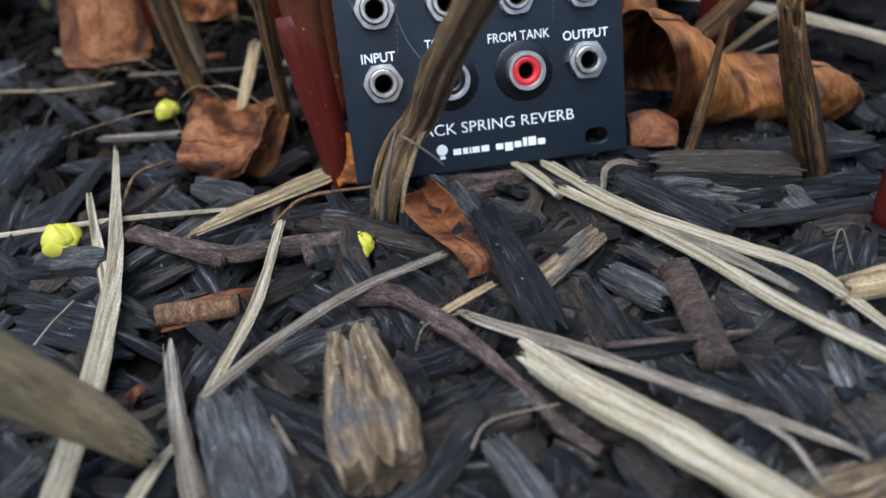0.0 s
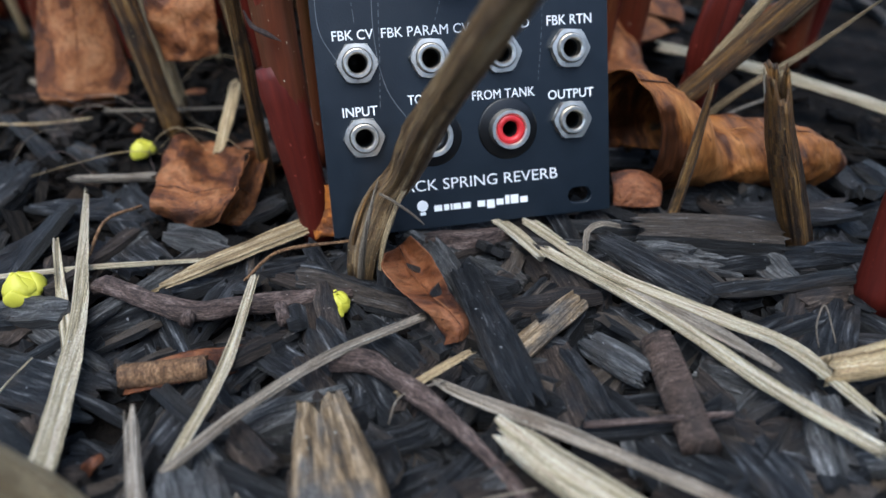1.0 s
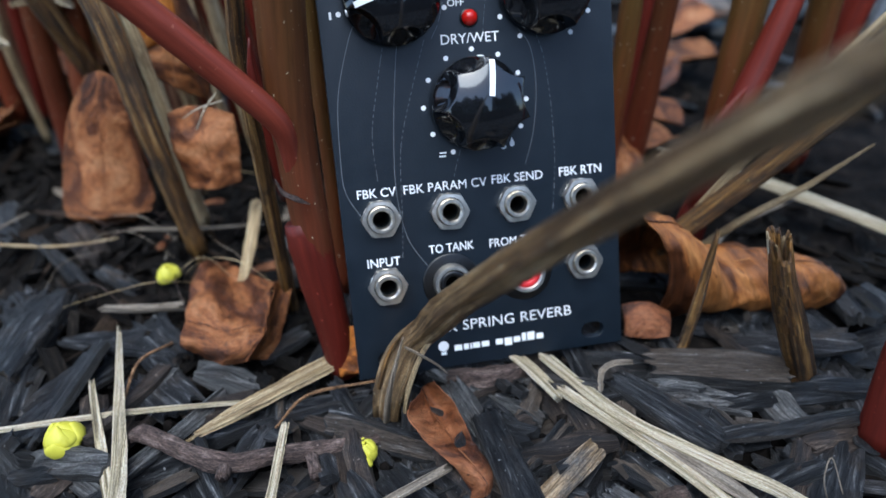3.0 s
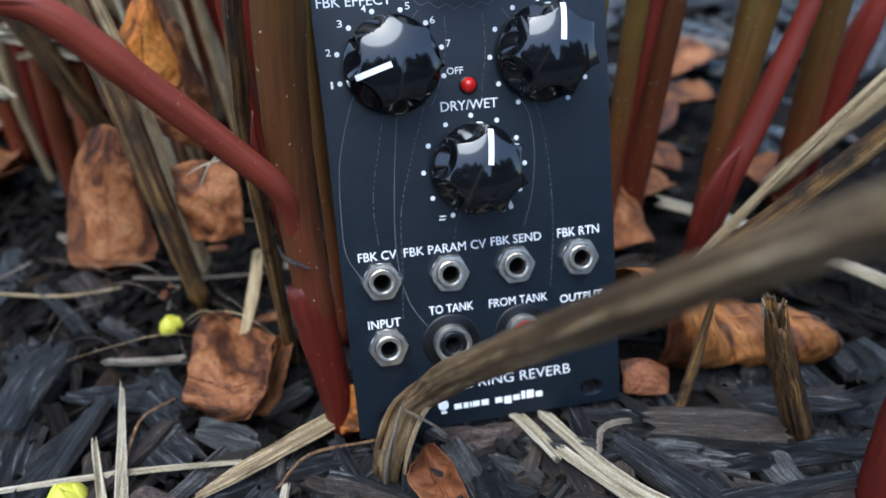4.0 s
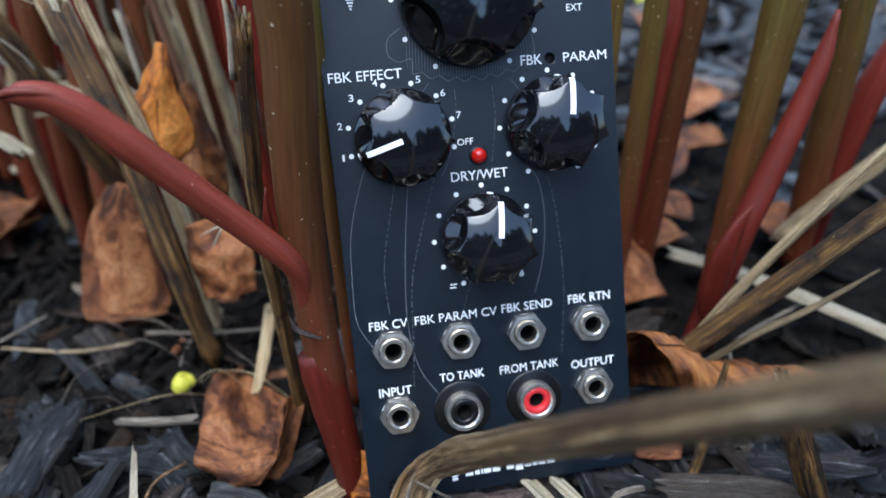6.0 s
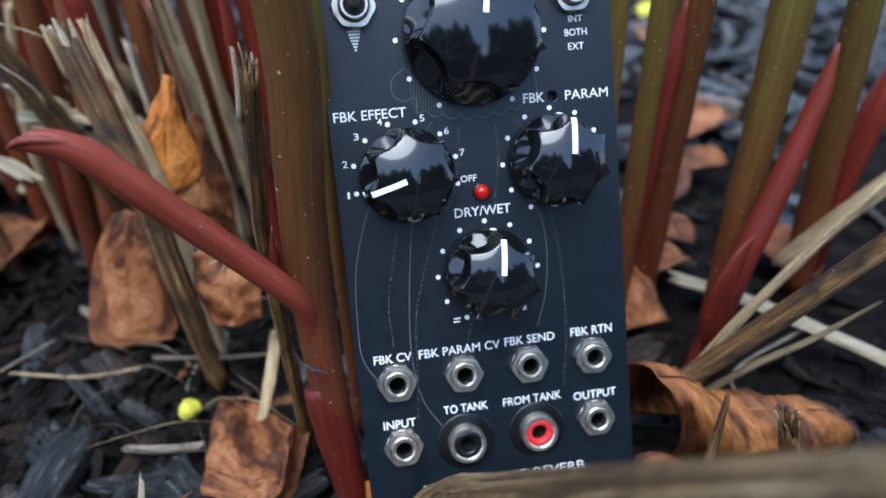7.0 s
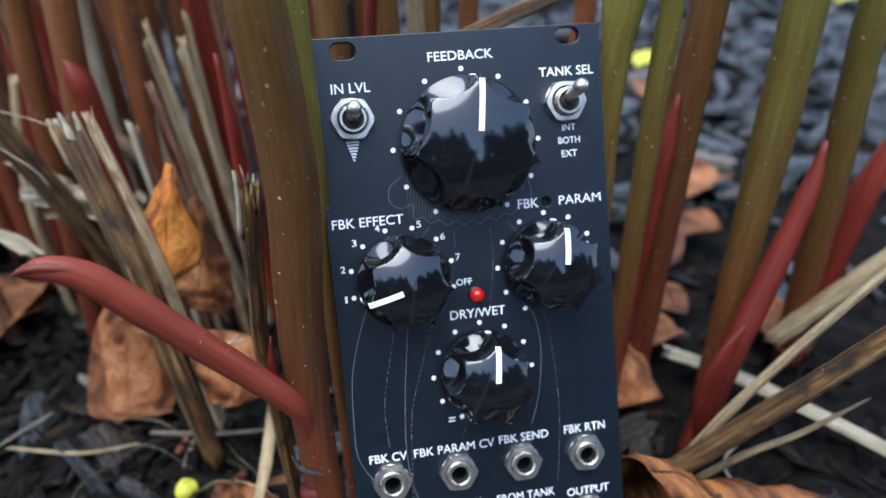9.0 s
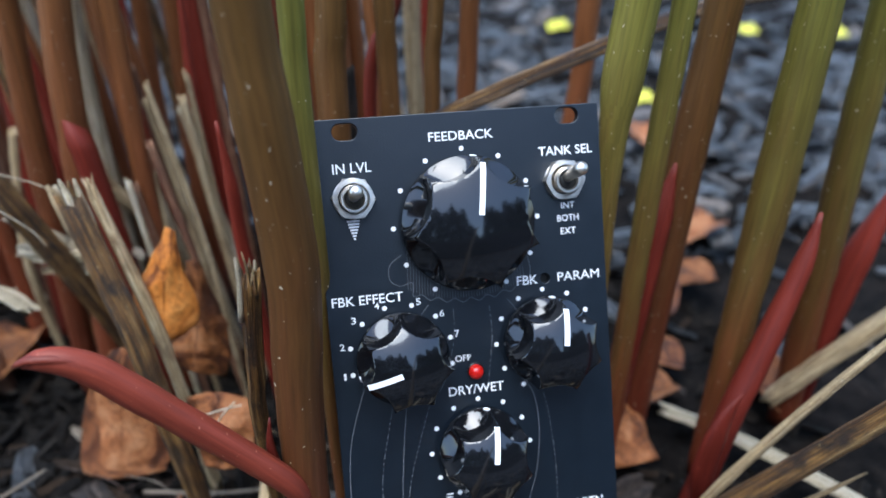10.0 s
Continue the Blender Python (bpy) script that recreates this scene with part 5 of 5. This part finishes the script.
for k, (x, y, size, turn) in enumerate(((17.4, 18.0, 3.4, 20), (15.2, 14.3, 2.6, -10), (13.3, 13.3, 2.6, 60), (14.6, 7.5, 2.6, 100), (-11.8, 15.0, 3.2, 40), (-15.5, 30, 6, 10), (11.5, 10.0, 2.4, 150),
                                        (-12.0, 15.5, 4.0, 70), (-9.0, 20.0, 4.5, 15), (-16.0, 22.0, 5.0, 120), (-6.0, 22.0, 4.0, 200), (5.0, 16.0, 3.5, 30), (21.0, 30.0, 3.5, 80), (10.6, 8.2, 2.0, 10))):
    a = radians(turn)
    ux, uy, lift = math.cos(a) * size / 2, math.sin(a) * size / 2, size * 0.2
    net = [[(x + ux * s - uy * c * 0.7, y + uy * s + ux * c * 0.7, 0.1 + lift * (abs(c) ** 2 + 0.5 * (s + 1) * 0.5)) for c in (-1, 0, 1)] for s in (-1, 0, 1)]
    surface("dead_leaf", net, (LEAF, LEAFO2, LEAFD)[k % 3], "curled dead leaf lying on the mulch behind", crinkle=0.06 * size, seed=20 + k, nu=18, nv=14, outline=leafy)

# ---- chips, straws, twigs on the ground ----
chunk((-0.62, -4.25, 0.42), (-0.42, -7.25, 0.55), 1.36, 0.8, TAN, 0.6, 0.12)
chunk((-2.72, -5.05, 0.38), (-2.10, -7.4, 0.35), 1.08, 0.7, GREY, 0.85, -0.1)
chunk((2.38, -1.40, 0.28), (2.73, -5.0, 0.12), 0.74, 0.36, BLACK, 0.8, 0.1)
chip((4.30, -2.83, 0.35), (2.89, -3.75, 0.15), 0.47, 0.30, TAN)
chunk((4.10, -3.80, 0.2), (4.80, -4.84, 0.2), 0.52, 0.4, GREY, 0.9)
chip((4.72, -2.98, 0.00), (5.43, -4.29, 0.00), 0.65, 0.30, BLACK)
chunk((5.36, -1.12, 0.25), (6.77, -3.32, 0.15), 0.68, 0.45, BLACK, 0.8)
chunk((6.15, -0.95, 0.3), (9.13, -2.0, 0.25), 1.0, 0.75, BLACK, 0.85)
chip((6.85, -3.29, 0.25), (9.73, -3.17, 0.15), 0.44, 0.25, BLACK)
chip((3.26, -5.56, 0.15), (5.75, -5.94, 0.15), 0.32, 0.22, BLACK)
chip((4.33, -6.11, 0.05), (6.06, -8.04, 0.05), 0.59, 0.30, BLACK)
chip((4.25, -6.70, -0.05), (5.54, -8.03, -0.05), 0.66, 0.30, BROWN)
chip((0.01, -5.07, 0.00), (1.33, -4.86, 0.00), 0.56, 0.25, BLACK)
chip((-0.10, -6.04, -0.05), (1.14, -5.66, -0.05), 0.48, 0.25, BLACK)
chunk((0.15, -6.6, 0.15), (1.89, -6.35, 0.15), 0.66, 0.45, BROWN, 0.8)
chunk((1.14, -6.83, 0.25), (1.62, -8.2, 0.2), 0.47, 0.36, GREY, 0.8)
chip((-1.93, -2.11, 0.00), (-0.72, -3.59, 0.00), 0.64, 0.20, BLACK)
chip((-6.58, -1.86, 0.00), (-4.38, -3.14, 0.00), 0.97, 0.20, BLACK)
chip((0.11, -2.15, 0.00), (0.99, -3.70, 0.00), 0.76, 0.25, BLACK)
chip((-3.55, -0.11, -0.05), (0.16, -0.08, -0.05), 0.54, 0.35, BLACK)
chip((1.93, -0.41, 0.30), (2.27, -1.83, 0.15), 0.53, 0.25, GREY)
chip((2.34, -0.53, 0.00), (3.71, -0.28, 0.00), 0.64, 0.35, BROWN)
chip((3.38, -3.65, -0.10), (3.33, -5.51, -0.10), 0.90, 0.20, BROWN)
chip((3.68, -3.84, 0.05), (3.87, -5.37, 0.05), 0.33, 0.20, BLACK)
chip((-7.39, -0.48, 0.00), (-6.26, -0.57, 0.00), 0.47, 0.25, BLACK)
chunk((-8.10, 2.18, 0.30), (-7.46, 5.59, 0.10), 1.25, 0.6, BLACK, 0.8)
chip((-6.91, 3.52, 0.00), (-4.14, 2.42, 0.00), 0.35, 0.20, BLACK)
chip((-4.90, 1.96, -0.10), (-3.90, 0.54, -0.10), 1.20, 0.20, BLACK)
chip((2.85, -2.84, 0.05), (3.99, -1.94, 0.05), 0.33, 0.20, BLACK)
chip((2.73, -1.73, 0.00), (3.40, -1.69, 0.00), 0.48, 0.30, BROWN)
chip((5.70, -6.00, 0.00), (6.80, -6.37, 0.00), 0.47, 0.30, BROWN)
chip((5.93, -6.68, 0.00), (7.02, -7.54, 0.00), 0.53, 0.30, BLACK)
chip((5.72, -4.81, 0.05), (6.32, -5.52, 0.05), 0.35, 0.20, GREY)
chip((1.99, -7.04, 0.00), (2.44, -7.64, 0.00), 0.40, 0.25, BLACK)
chip((4.93, -8.69, 0.15), (6.26, -8.54, 0.15), 0.71, 0.40, TAN)
chip((-6.60, -2.59, 0.00), (-5.55, -3.49, 0.00), 0.49, 0.25, BLACK)
chip((-6.32, -4.61, 0.00), (-5.51, -6.12, 0.00), 0.55, 0.30, BLACK)
chip((-1.63, -5.69, -0.05), (-1.11, -7.11, -0.05), 0.62, 0.30, BLACK)
chip((-1.25, -0.41, 0.00), (-0.04, -1.31, 0.00), 0.39, 0.20, BROWN)
chip((4.07, -5.53, 0.05), (3.84, -6.56, 0.05), 0.22, 0.15, GREY)
chip((6.32, -7.30, 0.00), (6.43, -8.25, 0.00), 0.49, 0.30, BLACK)
chip((-0.76, -5.20, -0.10), (-1.25, -4.44, -0.10), 0.37, 0.20, BLACK)
chip((-4.66, -5.93, -0.05), (-3.49, -6.42, -0.05), 0.33, 0.20, BLACK)
chip((0.26, -7.06, -0.10), (0.78, -7.65, -0.10), 0.47, 0.30, BLACK)
chip((1.70, -7.52, -0.10), (2.81, -8.07, -0.10), 0.39, 0.30, BROWN)
chip((3.70, -7.56, -0.10), (4.96, -8.35, -0.10), 0.47, 0.30, BLACK)
chip((-8.75, 5.89, 0.00), (-7.36, 4.43, 0.00), 1.04, 0.40, BLACK)
chip((-8.01, 2.02, 0.00), (-7.38, 5.53, 0.00), 0.84, 0.40, BLACK)
chip((-6.84, 3.49, 0.00), (-4.65, 3.11, 0.00), 0.42, 0.25, BLACK)
chip((-5.14, 3.84, 0.00), (-4.04, 2.20, 0.00), 1.11, 0.25, BLACK)
chip((6.01, -0.93, 0.00), (8.91, -1.85, -0.00), 1.00, 0.40, BLACK)
chip((7.00, -2.14, 0.00), (10.34, -2.54, 0.00), 0.54, 0.30, BLACK)

straw([(-5.32, 2.90, 0.53), (-5.09, 0.48, 0.28), (-4.91, -1.32, 0.18), (-4.80, -4.07, 0.28), (-4.96, -6.16, 0.28), (-5.07, -6.94, 0.18)], [0.053, 0.131, 0.185, 0.257, 0.246, 0.225], STRAW)
straw([(-5.84, 1.59, 0.18), (-5.39, -0.22, 0.13), (-4.95, -2.02, 0.08)], [0.063, 0.092, 0.095], STRAW)
straw([(-8.00, 0.75, 0.08), (-5.21, 0.57, 0.08), (-2.60, 0.27, 0.03)], [0.071, 0.078, 0.061], STRAW)
straw([(-1.66, -0.78, 0.23), (-2.16, -3.24, 0.33), (-2.92, -5.00, 0.28)], [0.080, 0.099, 0.079], STRAW)
straw([(1.38, -2.56, 0.13), (-0.29, -3.35, 0.38), (-1.70, -4.20, 0.43), (-2.94, -5.03, 0.28)], [0.075, 0.090, 0.089, 0.097], DULL)
straw([(1.19, -3.99, 0.08), (1.66, -4.54, 0.13), (2.68, -5.62, 0.38), (4.00, -6.80, 0.38), (5.48, -8.03, 0.28), (5.90, -8.33, 0.18)], [0.039, 0.115, 0.133, 0.108, 0.078, 0.038], DULL)
straw([(4.79, -7.49, 0.28), (5.08, -8.00, 0.28), (5.16, -8.76, 0.18)], [0.056, 0.046, 0.037], DULL)
straw([(2.13, -5.64, 0.33), (2.71, -6.54, 0.38), (3.49, -7.52, 0.38), (4.14, -8.46, 0.38), (4.75, -9.34, 0.38)], [0.221, 0.259, 0.258, 0.242, 0.226], STRAW, hollow=True)
straw([(4.14, -0.13, 0.08), (5.02, -2.26, 0.23), (6.44, -4.03, 0.28), (7.22, -5.04, 0.33), (7.69, -6.57, 0.28)], [0.137, 0.145, 0.153, 0.164, 0.088], STRAW)
straw([(4.18, -1.16, 0.08), (5.55, -3.62, 0.23), (6.50, -5.71, 0.28), (7.36, -7.15, 0.28)], [0.118, 0.135, 0.138, 0.110], STRAW)
straw([(5.34, -2.86, 0.18), (6.20, -4.26, 0.26), (6.79, -5.33, 0.28)], [0.109, 0.151, 0.076], DULL)
straw([(-3.47, -0.50, 0.13), (-2.44, -0.03, 0.18), (-0.32, 1.07, 0.08)], [0.081, 0.190, 0.217], TANSTRAW)
straw([(-3.56, -3.97, 0.38), (-3.33, -5.43, 0.33), (-2.96, -7.03, 0.28)], [0.093, 0.127, 0.175], DULL)
straw([(-3.92, -6.61, 0.13), (-3.66, -6.12, 0.13), (-3.31, -5.56, 0.08)], [0.117, 0.098, 0.043], STRAW)
straw([(-2.24, -5.15, 0.18), (-1.97, -5.67, 0.18), (-1.68, -6.32, 0.08)], [0.044, 0.051, 0.041], DULL)
straw([(3.42, 0.06, 0.18), (3.73, -0.62, 0.18), (4.01, -1.39, 0.13)], [0.087, 0.096, 0.082], STRAW)
straw([(3.67, 0.03, 0.08), (3.84, -0.46, 0.13), (4.02, -0.89, 0.08)], [0.062, 0.073, 0.060], STRAW)
straw([(2.01, -3.69, 0.18), (1.35, -4.00, 0.18), (0.68, -4.29, 0.13)], [0.071, 0.089, 0.077], TANSTRAW)
straw([(-5.98, 4.42, 0.03), (-5.02, 4.10, 0.08), (-3.98, 3.99, 0.03)], [0.114, 0.141, 0.142], DULL)
straw([(-5.77, 8.00, 0.08), (-3.79, 7.41, 0.13), (-1.95, 7.19, 0.08)], [0.066, 0.073, 0.057], DULL)
straw([(-9.95, 8.41, 0.08), (-7.73, 7.59, 0.13), (-6.12, 7.60, 0.08)], [0.05, 0.06, 0.04], TANSTRAW)
straw([(-2.02, 7.54, 0.68), (-2.26, 5.42, 0.58), (-2.52, 4.32, 0.28)], [0.178, 0.164, 0.115], TANSTRAW)
straw([(4.92, -1.54, 0.18), (5.09, -1.14, 0.38), (5.42, -1.07, 0.48), (5.92, -0.86, 0.18)], [0.052, 0.059, 0.059, 0.055], DULL)
straw([(10.06, 1.42, 0.08), (10.33, 2.99, 0.08), (13.60, 4.28, 0.08)], [0.042, 0.045, 0.048], DULL)
straw([(10.59, 7.27, 0.38), (12.21, 5.47, 0.38), (13.82, 2.94, 0.38), (14.75, 1.43, 0.28)], [0.239, 0.261, 0.239, 0.211], STRAW)
straw([(-14.41, 28.43, 0.38), (-11.89, 25.84, 0.38), (-8.03, 23.30, 0.38)], [0.382, 0.476, 0.402], STRAW)
straw([(-15.18, 23.72, 0.38), (-13.07, 21.39, 0.38), (-11.52, 19.88, 0.38)], [0.263, 0.300, 0.242], STRAW)
straw([(-10.35, 8.52, 0.08), (-9.63, 8.98, 0.18), (-8.89, 9.46, 0.28)], [0.05, 0.055, 0.04], DULL)

twig([(-4.85, -0.22, 0.08), (-4.52, -0.19, 0.13), (-3.56, -0.95, 0.13), (-2.82, -1.39, 0.13), (-1.90, -1.38, 0.08), (-1.01, -1.46, 0.08), (0.17, -1.47, 0.03)], [0.093, 0.174, 0.191, 0.221, 0.190, 0.179, 0.113], BARK)
twig([(-2.89, -1.80, 0.23), (-2.88, -1.42, 0.13)], [0.161, 0.132], BARK)
twig([(-1.12, -2.19, 0.23), (-1.19, -1.59, 0.08)], [0.128, 0.122], BARK)
twig([(-0.37, -3.25, 0.08), (0.27, -3.49, 0.13), (0.72, -4.11, 0.18), (1.40, -5.22, 0.23), (1.92, -6.27, 0.18), (2.24, -6.91, 0.08), (2.62, -7.38, 0.03)], [0.204, 0.201, 0.175, 0.136, 0.128, 0.107, 0.088], BARK)
twig([(5.24, -4.19, 0.13), (5.08, -5.36, 0.13), (4.93, -6.42, 0.08)], [0.323, 0.319, 0.315], BARK2)
twig([(-3.95, -2.81, 0.13), (-3.28, -2.88, 0.13), (-2.48, -2.93, 0.13)], [0.202, 0.222, 0.203], BARK3)
twig([(1.90, -0.11, -0.07), (2.85, -0.37, -0.02), (3.65, -0.25, -0.07)], [0.246, 0.275, 0.186], BARK)
twig([(3.31, -5.70, 0.28), (4.46, -5.87, 0.28), (5.62, -6.03, 0.28)], [0.054, 0.063, 0.045], BARK)
tendril([(-5.09, 0.97, 0.08), (-4.78, 1.78, 0.38), (-4.12, 2.34, 0.28)], [0.037, 0.038, 0.033], BARK3)
tendril([(-1.86, -0.77, 0.18), (-1.12, -0.12, 0.28), (0.33, 0.01, 0.18)], [0.034, 0.042, 0.036], BARK3)
tendril([(0.39, -4.90, 0.18), (0.66, -4.48, 0.28), (1.44, -4.24, 0.18)], [0.018, 0.019, 0.019], DULL)
tendril([(-5.93, -3.14, 0.28), (-5.75, -2.68, 0.28), (-5.46, -2.12, 0.28)], [0.014, 0.015, 0.015], STRAW)
tendril([(0.82, -7.04, 0.28), (1.21, -6.64, 0.28), (2.25, -6.60, 0.28)], [0.028, 0.025, 0.017], DULL)
tendril([(7.98, -4.85, -0.02), (7.92, -4.68, 0.38), (8.19, -4.44, 0.58), (8.25, -4.89, 0.08)], [0.015, 0.015, 0.015, 0.015], DULL)

for x, y, s in ((25.5, 59.0, 1.7), (40.6, 51.0, 1.9), (47.0, 47.3, 1.7), (23.4, 36.3, 1.5), (-13.2, 31.0, 1.6)):
    surface("yellow_leaf", [[(x - s * 0.6, y - s * 0.4, 0.2), (x - s * 0.5, y + s * 0.4, 0.6)], [(x, y - s * 0.5, 0.5), (x, y + s * 0.5, 0.8)], [(x + s * 0.6, y - s * 0.4, 0.3), (x + s * 0.6, y + s * 0.3, 0.9)]], BUD, "small yellow-green leaf on the far mulch", "leaf", crinkle=0.2, seed=int(x) % 7, nu=10, nv=8)
bud((-6.15, 0.1, 0.0), 0.56, "bright yellow-green opening bud on the mulch", 15, 1)
bud((-0.12, -1.62, -0.1), 0.34, "small yellow-green sprouting bud by a twig", 9, 2)
bud((-0.2, -1.95, -0.1), 0.24, "small yellow-green sprouting bud by a twig", 8, 4)
bud((-4.55, 5.6, -0.15), 0.42, "pale yellow-green bud among dark chips", 11, 3)

# ---- mulch: single chips near the module, then the countless rest ----
PROTOS = [(mesh_from("wood_chip", *chip_arrays(rng.uniform(1.3, 3.4), rng.uniform(0.35, 0.9), rng.uniform(0.26, 0.55), 500 + k), m)) for k, m in enumerate([BLACK] * 13 + [BROWN] * 5 + [GREY] * 4)]
r = random.Random(12)
for k in range(250):
    me = PROTOS[r.randrange(len(PROTOS))]
    x, y = r.uniform(-9, 13), r.uniform(-9.5, 9)
    while (x < 0 and y > 1.5 or x > 6 and y > -0.8) and r.random() < 0.85:
        x, y = r.uniform(-9, 13), r.uniform(-9.5, 9)
    ob = new("wood_chip", me)
    ob.matrix_basis = pose(x * CM, y * CM, r.uniform(-0.42, -0.14) * CM, r.uniform(-32, 32), r.uniform(-16, 16), r.uniform(0, 360))
    tagged(ob, CHIP_LABEL[me.materials[0].name], "wood chip", "mulch chips")


def mulch_rest(name, count, place, sizes, mats, seed, label):
    r = random.Random(seed)
    protos = []
    for k in range(10):
        v, f, u = chip_arrays(1.0, r.uniform(0.14, 0.34), r.uniform(0.09, 0.2), 900 + seed * 20 + k, 6, 4)
        protos.append((np.array(v), np.array(f), np.array(u)))
    allv, allf, allu, base = [], [], [], 0
    for k in range(count):
        v, f, u = protos[r.randrange(10)]
        x, y, z = place(r)
        s = r.uniform(*sizes)
        m = np.array(Euler((r.uniform(-0.9, 0.9), r.uniform(-0.5, 0.5), r.uniform(0, 6.28))).to_matrix())
        allv.append((v * s) @ m.T + (x, y, z))
        allf.append(f + base)
        allu.append(u * s + (k * 0.37 % 50, k * 0.61 % 50))
        base += len(v)
    ob = new(name, mesh_from(name, np.concatenate(allv).tolist(), np.concatenate(allf).tolist(), np.concatenate(allu), mats, True))
    return tagged(ob, label, "mulch", kind="stuff")


def ring(inner, outer, power=1.0):
    """An even spread round the module, between two distances."""
    def place(r):
        a, d = r.uniform(0, 6.2832), inner + (outer - inner) * r.random() ** power
        return 3 + d * math.cos(a), 2 + d * math.sin(a), r.uniform(-0.6, -0.05)
    return place


def open_ring(r):
    x, y, z = ring(14, 60, 0.8)(r)
    while (-24 < x < 5 and 2 < y < 34 or x > 5 and 0 < y < 16) and r.random() < 0.85:
        x, y, z = ring(14, 60, 0.8)(r)
    return x, y, z


def front_place(r):
    return r.uniform(-11, 15), r.uniform(-11, 0.5), r.uniform(-0.75, -0.25)


def back_place(r):
    return r.uniform(-16, 16), r.uniform(0, 16), r.uniform(-0.75, -0.3)


mulch_rest("mulch_layer", 900, back_place, (0.5, 2.2), SHADEMULCH, 7, "mulch and bark under the shoots, shade put into the colour")
mulch_rest("mulch_layer", 800, front_place, (0.7, 2.6), BLACK, 1, "layer of small black and brown wood chips over soil")
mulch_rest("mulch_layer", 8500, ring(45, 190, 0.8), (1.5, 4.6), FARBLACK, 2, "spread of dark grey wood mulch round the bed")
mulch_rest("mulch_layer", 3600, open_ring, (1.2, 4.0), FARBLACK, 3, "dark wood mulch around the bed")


def clump_place(r):
    return r.uniform(-17, 2), r.uniform(2.5, 24), r.uniform(-0.6, -0.2)


mulch_rest("leaf_litter", 1500, clump_place, (0.35, 1.5), SHADEMULCH, 4, "fine litter of broken stems, coloured dark for shade")
mulch_rest("leaf_litter", 26, clump_place, (0.4, 1.6), DULL, 5, "scattered bits of dry straw between the stalks")
mulch_rest("leaf_litter", 24, clump_place, (0.4, 1.1), LEAFD, 6, "torn scraps of dead leaf between the stalks")


def crumbs():
    r = random.Random(5)
    bm = bmesh.new()
    for k in range(420):
        x, y = r.uniform(-8, 9), r.uniform(-8.5, 7)
        s = r.uniform(0.04, 0.16)
        got = bmesh.ops.create_icosphere(bm, subdivisions=1, radius=s)
        for v in got["verts"]:
            v.co *= 1 + 0.5 * noise.noise(v.co * 9 + Vector((k, 0, 0)))
            v.co += Vector((x, y, r.uniform(-0.3, -0.28)))
    tagged(part("soil_crumbs", bm, SOIL), "crumbs of dark soil between the chips", "soil", kind="stuff")


crumbs()

# added unseen behind the viewer: a plain dark screen for reflections, shrubs rising over it
bm = bmesh.new()
bmesh.ops.create_cube(bm, size=1)
for v in bm.verts:
    v.co = Vector((v.co.x * 900, -330 + v.co.y * 4, 33 + v.co.z * 70))
fence = plain("dark_screen_board", (0.05, 0.042, 0.035), 0.8, 0, 0.3, 6, 0.4)
tagged(part("added_wall_south", bm, fence, smooth=False), "plain dark screen added unseen behind the viewer", "fence", kind="structure")


def shrub_border():
    r = random.Random(77)
    verts, faces, uvs = [], [], []
    for k in range(15000):
        x = r.uniform(-460, 460)
        # the dip near x = 90 lets a bright sky patch reflect in the knobs
        top = 230 - 150 * math.exp(-((x - 90) / 55) ** 2) + 110 * noise.noise(Vector((x * 0.011, 2.0, 0))) + 60 * noise.noise(Vector((x * 0.035, 5.0, 0)))
        z, y = r.uniform(0, 1) ** 0.8 * top, -r.uniform(350, 420)
        m = Euler((r.uniform(0, 6.28), r.uniform(0, 6.28), r.uniform(0, 6.28))).to_matrix()
        size = r.uniform(6, 13)
        base = len(verts)
        for px, py in ((-1, 0), (0, -0.45), (1, 0), (0, 0.45)):
            verts.append(tuple(m @ Vector((px * size, py * size, 0)) + Vector((x, y, z))))
            uvs.append((px, py))
        faces.append((base, base + 1, base + 2, base + 3))
    green = plain("dark_shrub_leaves", (0.035, 0.045, 0.022), 0.6, 0, 0.3, 4, 0.4)
    tagged(new("shrub_border", mesh_from("shrub_border", verts, faces, uvs, green, False)), "dark shrub border behind the viewer, inferred from reflections", "shrubs", kind="stuff")


shrub_border()
